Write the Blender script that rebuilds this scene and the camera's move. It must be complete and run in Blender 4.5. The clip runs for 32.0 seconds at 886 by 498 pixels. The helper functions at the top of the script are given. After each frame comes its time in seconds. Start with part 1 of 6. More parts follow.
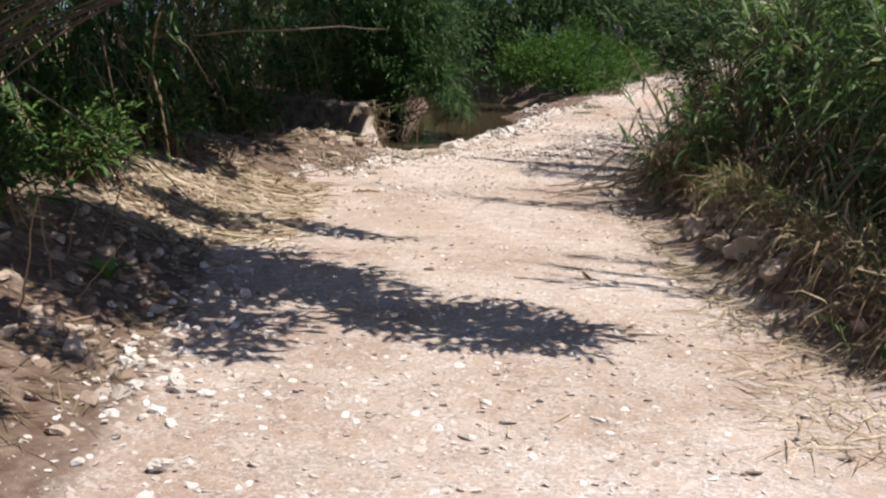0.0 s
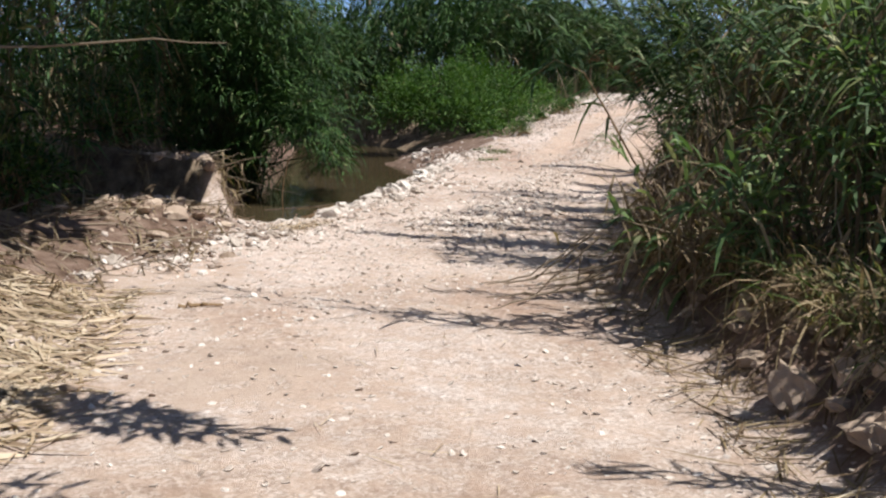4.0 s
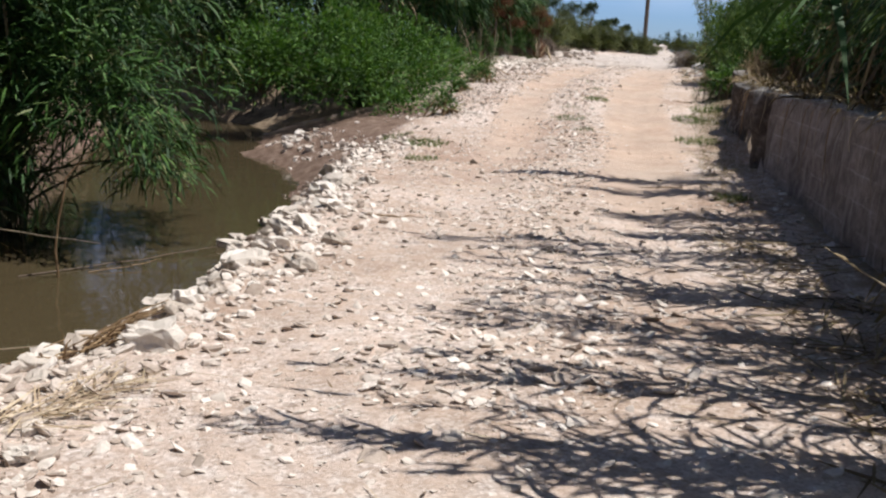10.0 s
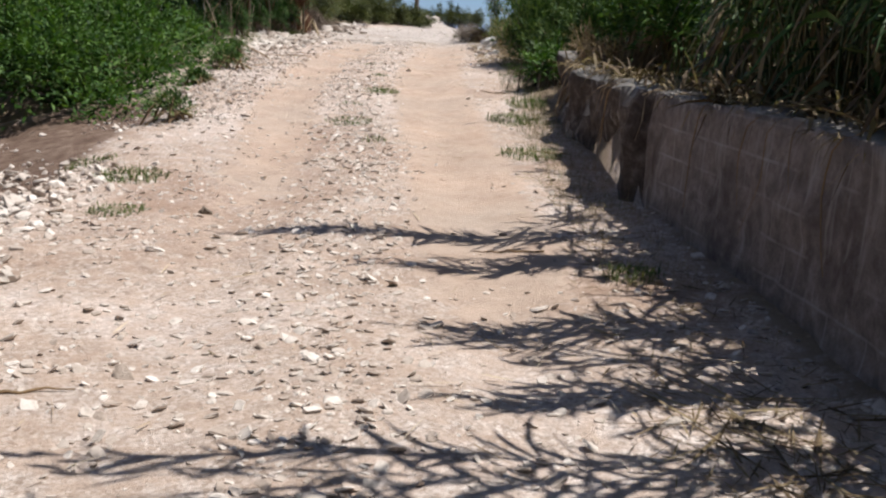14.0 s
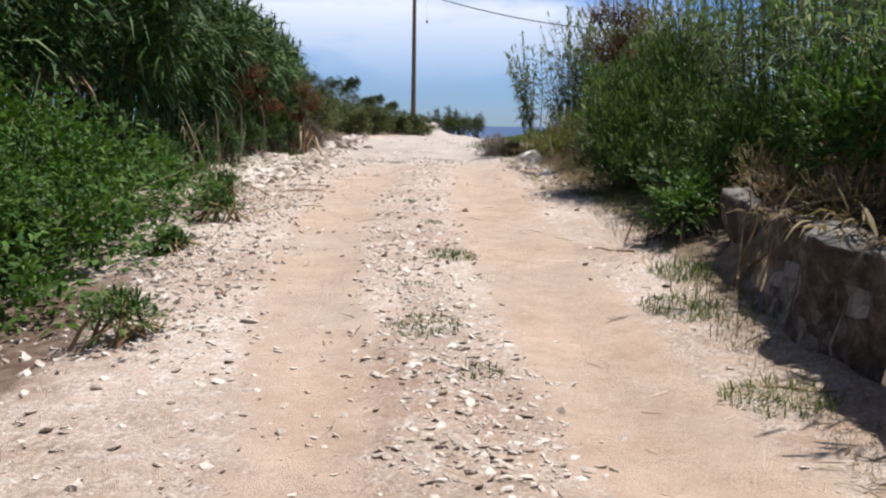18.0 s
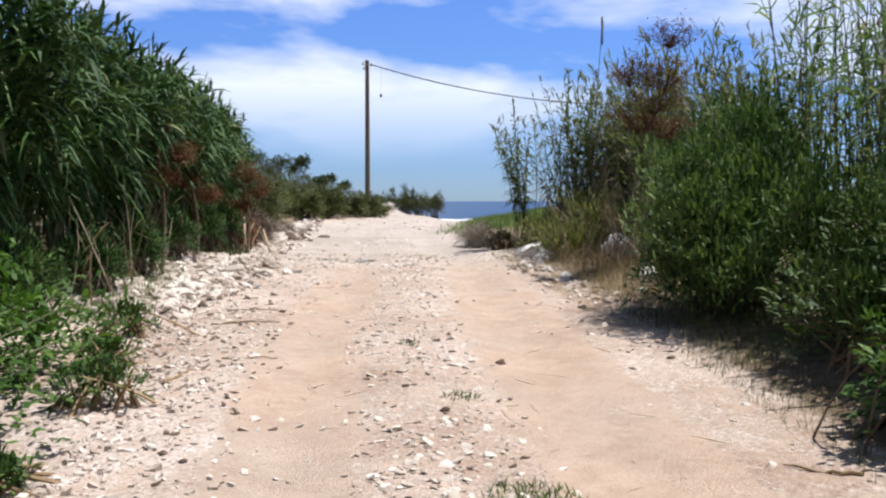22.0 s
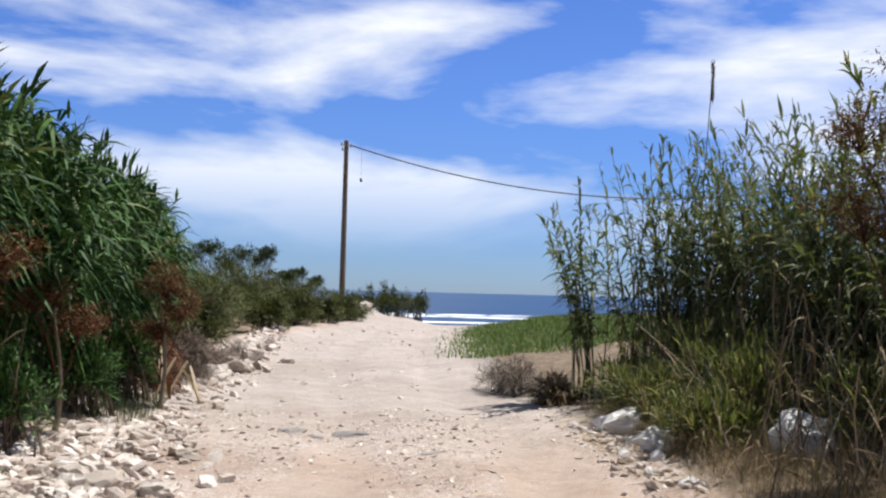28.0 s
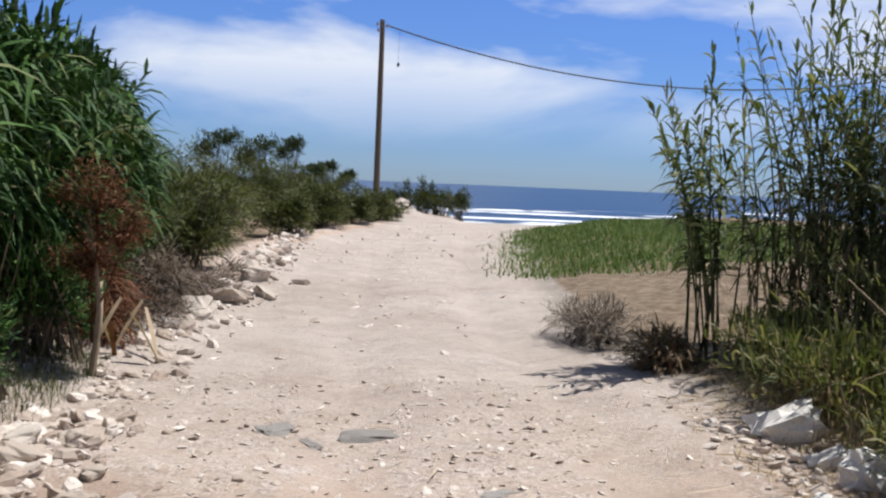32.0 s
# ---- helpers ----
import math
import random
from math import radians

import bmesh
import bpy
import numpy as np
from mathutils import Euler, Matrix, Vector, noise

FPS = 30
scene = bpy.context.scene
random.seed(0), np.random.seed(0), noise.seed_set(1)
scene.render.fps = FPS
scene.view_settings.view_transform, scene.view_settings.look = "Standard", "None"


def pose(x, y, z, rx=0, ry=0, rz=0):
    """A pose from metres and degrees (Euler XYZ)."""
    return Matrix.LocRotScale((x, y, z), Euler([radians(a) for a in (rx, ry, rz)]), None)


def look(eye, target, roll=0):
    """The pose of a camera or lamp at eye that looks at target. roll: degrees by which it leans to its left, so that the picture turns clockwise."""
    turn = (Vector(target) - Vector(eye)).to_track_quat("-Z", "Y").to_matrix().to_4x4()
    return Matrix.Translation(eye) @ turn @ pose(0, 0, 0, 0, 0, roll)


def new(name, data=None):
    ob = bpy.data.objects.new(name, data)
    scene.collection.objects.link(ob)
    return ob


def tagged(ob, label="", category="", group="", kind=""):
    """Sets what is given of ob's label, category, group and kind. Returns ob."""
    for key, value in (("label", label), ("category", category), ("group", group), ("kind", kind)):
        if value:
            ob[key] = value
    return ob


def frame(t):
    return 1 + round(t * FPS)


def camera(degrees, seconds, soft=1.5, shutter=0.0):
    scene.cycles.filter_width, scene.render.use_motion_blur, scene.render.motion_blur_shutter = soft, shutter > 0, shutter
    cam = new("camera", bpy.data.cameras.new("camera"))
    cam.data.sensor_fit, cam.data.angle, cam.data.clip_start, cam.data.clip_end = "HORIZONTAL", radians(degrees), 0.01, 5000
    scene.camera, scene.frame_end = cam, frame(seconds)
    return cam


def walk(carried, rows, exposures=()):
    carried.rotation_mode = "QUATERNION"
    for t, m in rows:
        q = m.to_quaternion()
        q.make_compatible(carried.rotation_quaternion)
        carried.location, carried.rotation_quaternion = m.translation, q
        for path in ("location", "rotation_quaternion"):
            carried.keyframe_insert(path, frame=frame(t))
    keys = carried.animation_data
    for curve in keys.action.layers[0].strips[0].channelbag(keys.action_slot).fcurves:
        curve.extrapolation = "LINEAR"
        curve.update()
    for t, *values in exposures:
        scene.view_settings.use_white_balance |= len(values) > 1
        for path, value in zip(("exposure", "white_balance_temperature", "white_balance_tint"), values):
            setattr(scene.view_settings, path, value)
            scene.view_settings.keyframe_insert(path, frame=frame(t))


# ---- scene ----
cam = camera(45.9, 32.0, soft=2.3)
PATH = [
    (0, (6.704, -28.452, 1.255), (5.799, -26.716, 0.846), 1.6),
    (0.5, (6.391, -27.93, 1.259), (5.522, -26.181, 0.826), 1.7),
    (1, (6.072, -27.388, 1.238), (5.247, -25.623, 0.787), 1.9),
    (1.5, (5.836, -26.865, 1.208), (5.037, -25.091, 0.745), 1.9),
    (2, (5.598, -26.325, 1.194), (4.823, -24.544, 0.716), 1.8),
    (2.5, (5.346, -25.799, 1.175), (4.594, -24.008, 0.696), 1.7),
    (3, (5.042, -25.273, 1.148), (4.317, -23.465, 0.697), 1.6),
    (3.5, (4.756, -24.779, 1.123), (4.051, -22.949, 0.735), 1.5),
    (5.5, (2.806, -21.931, 0.857), (2.221, -20.038, 0.582), 1.1),
    (6, (2.528, -21.341, 0.795), (2.006, -19.446, 0.43), 1.5),
    (6.5, (2.311, -20.82, 0.764), (1.848, -18.918, 0.358), 2.0),
    (7, (2.066, -20.323, 0.789), (1.67, -18.396, 0.424), 2.2),
    (7.5, (1.817, -19.904, 0.801), (1.509, -17.961, 0.439), 2.8),
    (8, (1.587, -19.414, 0.793), (1.348, -17.463, 0.423), 3.4),
    (8.5, (1.389, -18.959, 0.807), (1.188, -17.006, 0.423), 3.8),
    (9, (1.2, -18.408, 0.797), (0.993, -16.457, 0.408), 3.7),
    (9.5, (1.102, -17.966, 0.824), (0.831, -16.024, 0.43), 3.4),
    (10, (0.961, -17.447, 0.831), (0.588, -15.522, 0.439), 2.9),
    (10.5, (0.874, -16.919, 0.849), (0.361, -15.025, 0.463), 2.1),
    (11, (0.802, -16.322, 0.87), (0.11, -14.485, 0.489), 0.9),
    (11.5, (0.81, -16.019, 0.886), (0.089, -14.192, 0.509), 0.2),
    (12, (0.832, -15.621, 0.901), (0.318, -13.727, 0.515), 0.3),
    (12.5, (0.765, -14.928, 0.854), (0.488, -12.991, 0.439), 1.3),
    (13, (0.687, -14.278, 0.869), (0.627, -12.331, 0.417), 2.2),
    (13.5, (0.601, -13.731, 0.87), (0.651, -11.772, 0.472), 2.7),
    (14, (0.495, -13.101, 0.863), (0.547, -11.147, 0.44), 2.6),
    (14.5, (0.442, -12.454, 0.829), (0.398, -10.517, 0.332), 1.2),
    (15, (0.3, -11.842, 0.84), (0.173, -9.911, 0.334), -0.4),
    (15.5, (0.085, -11.285, 0.93), (-0.062, -9.32, 0.587), -0.2),
    (17.5, (-0.306, -9.052, 1.017), (-0.312, -7.074, 0.718), 0.5),
    (18, (-0.383, -8.499, 1.056), (-0.31, -6.514, 0.821), 0.8),
    (18.5, (-0.435, -8.095, 1.063), (-0.305, -6.106, 0.899), 1.0),
    (19, (-0.498, -7.526, 1.063), (-0.323, -5.536, 0.96), 1.1),
    (19.5, (-0.505, -6.987, 1.067), (-0.319, -4.997, 1.002), 1.0),
    (20, (-0.518, -6.469, 1.132), (-0.338, -4.477, 1.087), 0.9),
    (20.5, (-0.566, -6.014, 1.176), (-0.39, -4.022, 1.15), 0.6),
    (21, (-0.609, -5.467, 1.187), (-0.441, -3.474, 1.185), 0.5),
    (21.5, (-0.691, -4.929, 1.23), (-0.519, -2.936, 1.203), 0.3),
    (22, (-0.769, -4.338, 1.27), (-0.596, -2.348, 1.178), -0.0),
    (22.5, (-0.839, -3.698, 1.282), (-0.677, -1.706, 1.187), 0.5),
    (23, (-0.906, -3.094, 1.28), (-0.752, -1.101, 1.213), 0.7),
    (23.5, (-0.855, -2.369, 1.312), (-0.715, -0.375, 1.26), 0.5),
    (24, (-0.817, -1.732, 1.394), (-0.675, 0.262, 1.345), 0.5),
    (24.5, (-0.832, -1.171, 1.431), (-0.668, 0.822, 1.403), 0.7),
    (25, (-0.829, -0.647, 1.465), (-0.653, 1.345, 1.452), 0.6),
    (25.5, (-0.817, -0.211, 1.487), (-0.63, 1.78, 1.462), 0.5),
    (27.5, (-0.929, 1.785, 1.641), (-0.673, 3.763, 1.496), 1.9),
    (28, (-0.871, 2.155, 1.7), (-0.643, 4.141, 1.782), 1.5),
    (28.5, (-0.795, 2.496, 1.69), (-0.59, 4.485, 1.738), 1.6),
    (29, (-0.72, 2.818, 1.705), (-0.551, 4.809, 1.621), 1.7),
    (29.5, (-0.667, 3.261, 1.755), (-0.538, 5.25, 1.581), 1.7),
    (30, (-0.637, 3.77, 1.781), (-0.54, 5.758, 1.58), 1.6),
    (30.5, (-0.625, 4.268, 1.796), (-0.541, 6.258, 1.613), 1.6),
    (31, (-0.652, 4.789, 1.845), (-0.554, 6.779, 1.675), 1.8),
    (31.5, (-0.662, 5.376, 1.873), (-0.533, 7.366, 1.717), 2.1),
    (32, (-0.659, 5.932, 1.883), (-0.496, 7.921, 1.757), 2.4),
]
walk(cam, [(t, look(eye, target, roll)) for t, eye, target, roll in PATH], [(0.0, 0.36), (3.0, 0.36), (6.0, 0.38), (8.0, 0.26), (9.0, 0.3), (11.0, 0.26), (13.0, 0.28), (14.0, 0.22), (15.0, 0.03), (18.0, 0.30), (21.0, 0.42), (25.0, 0.38), (28.0, 0.28), (31.0, 0.14), (32.0, 0.16)])

# ---- light ----
SUN_DIR = Vector((0.74, 0.24, 1.8)).normalized()
world = bpy.data.worlds.new("world")
scene.world = world
world.use_nodes = True
wn, wl = world.node_tree.nodes, world.node_tree.links
wn.clear()
sky = wn.new("ShaderNodeTexSky")
sky.sky_type = "NISHITA"
sky.sun_disc = False
sky.sun_elevation = math.asin(SUN_DIR.z)
sky.sun_rotation = math.atan2(SUN_DIR.x, SUN_DIR.y)
sky.air_density, sky.dust_density, sky.ozone_density = 1.0, 0.1, 3.0
tc = wn.new("ShaderNodeTexCoord")
mp = wn.new("ShaderNodeMapping")
mp.inputs["Scale"].default_value = (1.0, 1.0, 3.4)
mp.inputs["Rotation"].default_value = (0.0, 0.26, 0.0)
mp.inputs["Location"].default_value = (0.42, 0.0, 0.31)
wl.new(tc.outputs["Generated"], mp.inputs["Vector"])
cn = wn.new("ShaderNodeTexNoise")
cn.inputs["Scale"].default_value, cn.inputs["Detail"].default_value, cn.inputs["Roughness"].default_value = 3.2, 7.0, 0.52
cn.inputs["Distortion"].default_value = 0.25
wl.new(mp.outputs["Vector"], cn.inputs["Vector"])
cr = wn.new("ShaderNodeValToRGB")
cr.color_ramp.elements[0].position, cr.color_ramp.elements[1].position = 0.42, 0.62
wl.new(cn.outputs["Fac"], cr.inputs["Fac"])
sep = wn.new("ShaderNodeSeparateXYZ")
wl.new(tc.outputs["Generated"], sep.inputs[0])
lift = wn.new("ShaderNodeMapRange")
lift.inputs["From Min"].default_value, lift.inputs["From Max"].default_value = 0.03, 0.13
wl.new(sep.outputs["Z"], lift.inputs["Value"])
mul = wn.new("ShaderNodeMath")
mul.operation = "MULTIPLY"
wl.new(cr.outputs["Color"], mul.inputs[0])
wl.new(lift.outputs["Result"], mul.inputs[1])
high = wn.new("ShaderNodeMapRange")
high.inputs["From Min"].default_value, high.inputs["From Max"].default_value = 0.36, 0.55
high.inputs["To Min"].default_value, high.inputs["To Max"].default_value = 1.0, 0.04
wl.new(sep.outputs["Z"], high.inputs["Value"])
cover = wn.new("ShaderNodeMath")
cover.operation = "MULTIPLY"
wl.new(mul.outputs[0], cover.inputs[0])
wl.new(high.outputs["Result"], cover.inputs[1])
tint = wn.new("ShaderNodeMixRGB")
tint.blend_type = "MULTIPLY"
tint.inputs[0].default_value = 1.0
wl.new(sky.outputs[0], tint.inputs[1])
haze = wn.new("ShaderNodeMixRGB")
haze.inputs[1].default_value, haze.inputs[2].default_value = (0.66, 0.92, 1.60, 1), (0.80, 0.72, 0.70, 1)
zen = wn.new("ShaderNodeMapRange")
zen.inputs["From Min"].default_value, zen.inputs["From Max"].default_value = 0.28, 0.8
wl.new(sep.outputs["Z"], zen.inputs["Value"])
wl.new(zen.outputs["Result"], haze.inputs[0])
low = wn.new("ShaderNodeMapRange")
low.inputs["From Min"].default_value, low.inputs["From Max"].default_value = 0.0, 0.2
wl.new(sep.outputs["Z"], low.inputs["Value"])
rim = wn.new("ShaderNodeMixRGB")
rim.inputs[1].default_value = (0.52, 0.76, 1.36, 1)
wl.new(low.outputs["Result"], rim.inputs[0])
wl.new(haze.outputs[0], rim.inputs[2])
wl.new(rim.outputs[0], tint.inputs[2])
cm = wn.new("ShaderNodeMixRGB")
cm.inputs[2].default_value = (11.8, 12.2, 12.8, 1)
wl.new(cover.outputs[0], cm.inputs[0])
wl.new(tint.outputs[0], cm.inputs[1])
bg = wn.new("ShaderNodeBackground")
bg.inputs["Strength"].default_value = 0.07
wl.new(cm.outputs[0], bg.inputs["Color"])
wo = wn.new("ShaderNodeOutputWorld")
wl.new(bg.outputs[0], wo.inputs["Surface"])
sun = new("sun", bpy.data.lights.new("sun", "SUN"))
sun.data.energy, sun.data.angle, sun.data.color = 5.0, radians(0.53), (1.0, 0.975, 0.95)
sun.matrix_world = Matrix.Translation((0, 0, 30)) @ SUN_DIR.to_track_quat("Z", "Y").to_matrix().to_4x4()

# ---- materials ----


def mat(name, rough=0.8, spec=0.3):
    m = bpy.data.materials.new(name)
    m.use_nodes = True
    b = m.node_tree.nodes["Principled BSDF"]
    b.inputs["Roughness"].default_value = rough
    b.inputs["Specular IOR Level"].default_value = spec
    return m, m.node_tree.nodes, m.node_tree.links, b


def ramp(n, l, source, stops):
    r = n.new("ShaderNodeValToRGB")
    e = r.color_ramp.elements
    e[0].position, e[0].color = stops[0][0], (*stops[0][1], 1)
    e[1].position, e[1].color = stops[-1][0], (*stops[-1][1], 1)
    for p, c in stops[1:-1]:
        k = e.new(p)
        k.color = (*c, 1)
    l.new(source, r.inputs[0])
    return r.outputs[0]


def noise_tex(n, l, scale, detail=4.0, rough=0.55, coord="Object"):
    c = n.new("ShaderNodeTexCoord")
    t = n.new("ShaderNodeTexNoise")
    t.inputs["Scale"].default_value, t.inputs["Detail"].default_value, t.inputs["Roughness"].default_value = scale, detail, rough
    l.new(c.outputs[coord], t.inputs["Vector"])
    return t.outputs["Fac"]


def blend(n, l, fac, a, b, kind="MIX"):
    m = n.new("ShaderNodeMixRGB")
    m.blend_type = kind
    for sock, v in zip(m.inputs, (fac, a, b)):
        if isinstance(v, (int, float)):
            sock.default_value = v
        elif isinstance(v, tuple):
            sock.default_value = (*v, 1)
        else:
            l.new(v, sock)
    return m.outputs[0]


def bump(n, l, b, height, strength, distance):
    k = n.new("ShaderNodeBump")
    k.inputs["Strength"].default_value, k.inputs["Distance"].default_value = strength, distance
    l.new(height, k.inputs["Height"])
    l.new(k.outputs[0], b.inputs["Normal"])


def leaf_mat(name, stops, through_light=0.35, rough=0.6, spec=0.2):
    """Leaves that let some light through; every leaf has its own shade."""
    m, n, l, b = mat(name, rough, spec)
    g = n.new("ShaderNodeNewGeometry")
    col = ramp(n, l, g.outputs["Random Per Island"], stops)
    col = blend(n, l, 0.5, col, ramp(n, l, noise_tex(n, l, 1.3, 3), [(0.3, (0.72, 0.76, 0.66)), (0.7, (1.25, 1.2, 1.1))]), "MULTIPLY")
    l.new(col, b.inputs["Base Color"])
    t = n.new("ShaderNodeBsdfTranslucent")
    l.new(blend(n, l, 1.0, col, (1.1, 1.25, 0.6), "MULTIPLY"), t.inputs["Color"])
    mx = n.new("ShaderNodeMixShader")
    mx.inputs[0].default_value = through_light
    l.new(b.outputs[0], mx.inputs[1])
    l.new(t.outputs[0], mx.inputs[2])
    l.new(mx.outputs[0], n["Material Output"].inputs["Surface"])
    return m


def stick_mat(name, stops, rough=0.75):
    m, n, l, b = mat(name, rough, 0.25)
    g = n.new("ShaderNodeNewGeometry")
    col = ramp(n, l, g.outputs["Random Per Island"], stops)
    col = blend(n, l, 0.6, col, ramp(n, l, noise_tex(n, l, 14, 4), [(0.3, (0.6, 0.58, 0.55)), (0.7, (1.2, 1.18, 1.1))]), "MULTIPLY")
    l.new(col, b.inputs["Base Color"])
    return m


def rock_mat(name, lo, hi, by_object=False):
    m, n, l, b = mat(name, 0.9, 0.2)
    if by_object:
        rnd = n.new("ShaderNodeObjectInfo").outputs["Random"]
    else:
        rnd = n.new("ShaderNodeNewGeometry").outputs["Random Per Island"]
    col = ramp(n, l, rnd, [(0.0, lo), (0.55, tuple((a + c) / 2 for a, c in zip(lo, hi))), (1.0, hi)])
    f = noise_tex(n, l, 22, 6, 0.65)
    col = blend(n, l, 0.75, col, ramp(n, l, f, [(0.28, (0.52, 0.47, 0.42)), (0.48, (0.95, 0.92, 0.88)), (0.75, (1.15, 1.14, 1.12))]), "MULTIPLY")
    l.new(col, b.inputs["Base Color"])
    bump(n, l, b, noise_tex(n, l, 60, 5, 0.7), 0.5, 0.012)
    return m


def ground_mat():
    m, n, l, b = mat("ground_soil", 0.95, 0.12)

    def zone(name):
        a = n.new("ShaderNodeAttribute")
        a.attribute_name = name
        return a.outputs["Fac"]

    big, mid, fine = noise_tex(n, l, 0.7, 4), noise_tex(n, l, 7, 6, 0.6), noise_tex(n, l, 70, 5, 0.7)
    grit = n.new("ShaderNodeTexVoronoi")
    grit.inputs["Scale"].default_value = 55
    c = n.new("ShaderNodeTexCoord")
    l.new(c.outputs["Object"], grit.inputs["Vector"])
    gravel = ramp(n, l, grit.outputs["Color"], [(0.0, (0.34, 0.27, 0.215)), (0.5, (0.54, 0.46, 0.395)), (1.0, (0.76, 0.70, 0.635))])
    chips = n.new("ShaderNodeTexVoronoi")
    chips.inputs["Scale"].default_value = 21
    l.new(c.outputs["Object"], chips.inputs["Vector"])
    chip = ramp(n, l, chips.outputs["Color"], [(0.0, (0.62, 0.57, 0.53)), (0.45, (1.0, 0.98, 0.96)), (0.8, (1.08, 1.08, 1.08)), (1.0, (1.3, 1.32, 1.34))])
    where = ramp(n, l, noise_tex(n, l, 1.1, 5, 0.6), [(0.42, (0.0, 0.0, 0.0)), (0.58, (0.9, 0.9, 0.9))])
    gravel = blend(n, l, where, gravel, blend(n, l, 1.0, gravel, chip, "MULTIPLY"))
    gravel = blend(n, l, ramp(n, l, mid, [(0.36, (0, 0, 0)), (0.62, (0.75, 0.75, 0.75))]), gravel, (0.53, 0.41, 0.32))
    patches = noise_tex(n, l, 0.42, 7, 0.66)
    gravel = blend(n, l, 0.8, gravel, ramp(n, l, patches, [(0.36, (0.90, 0.755, 0.66)), (0.48, (1.16, 1.09, 1.03)), (0.60, (1.42, 1.40, 1.40))]), "MULTIPLY")
    sand = ramp(n, l, mid, [(0.3, (0.575, 0.408, 0.295)), (0.7, (0.67, 0.505, 0.387))])
    sand = blend(n, l, ramp(n, l, big, [(0.4, (0, 0, 0)), (0.65, (0.55, 0.55, 0.55))]), sand, (0.56, 0.46, 0.37))
    soil = ramp(n, l, mid, [(0.3, (0.13, 0.082, 0.056)), (0.5, (0.225, 0.15, 0.108)), (0.7, (0.35, 0.255, 0.19))])
    litter = ramp(n, l, mid, [(0.3, (0.14, 0.10, 0.066)), (0.55, (0.30, 0.225, 0.15)), (0.75, (0.46, 0.37, 0.26))])
    beach = ramp(n, l, mid, [(0.3, (0.46, 0.41, 0.35)), (0.7, (0.60, 0.55, 0.485))])
    jag = n.new("ShaderNodeMath")
    jag.operation = "SUBTRACT"
    l.new(mid, jag.inputs[0])
    jag.inputs[1].default_value = 0.5

    def ragged(name):
        s = n.new("ShaderNodeMath")
        s.operation = "MULTIPLY_ADD"
        l.new(jag.outputs[0], s.inputs[0])
        s.inputs[1].default_value = 0.9
        l.new(zone(name), s.inputs[2])
        return ramp(n, l, s.outputs[0], [(0.35, (0, 0, 0)), (0.65, (1, 1, 1))])

    col = blend(n, l, ragged("sand"), gravel, sand)
    col = blend(n, l, ragged("soil"), col, soil)
    col = blend(n, l, ragged("litter"), col, litter)
    col = blend(n, l, zone("beach"), col, beach)
    col = blend(n, l, 0.55, col, ramp(n, l, noise_tex(n, l, 1.9, 6, 0.7), [(0.34, (0.84, 0.80, 0.77)), (0.5, (1.0, 1.0, 1.0)), (0.66, (1.18, 1.19, 1.2))]), "MULTIPLY")
    col = blend(n, l, 0.42, col, ramp(n, l, fine, [(0.3, (0.5, 0.46, 0.42)), (0.48, (0.96, 0.95, 0.93)), (0.7, (1.25, 1.25, 1.24))]), "MULTIPLY")
    col = blend(n, l, 1.0, col, (0.815, 0.825, 0.855), "MULTIPLY")
    l.new(col, b.inputs["Base Color"])
    h = n.new("ShaderNodeMath")
    h.operation = "ADD"
    l.new(fine, h.inputs[0])
    l.new(mid, h.inputs[1])
    bump(n, l, b, h.outputs[0], 0.6, 0.04)
    return m


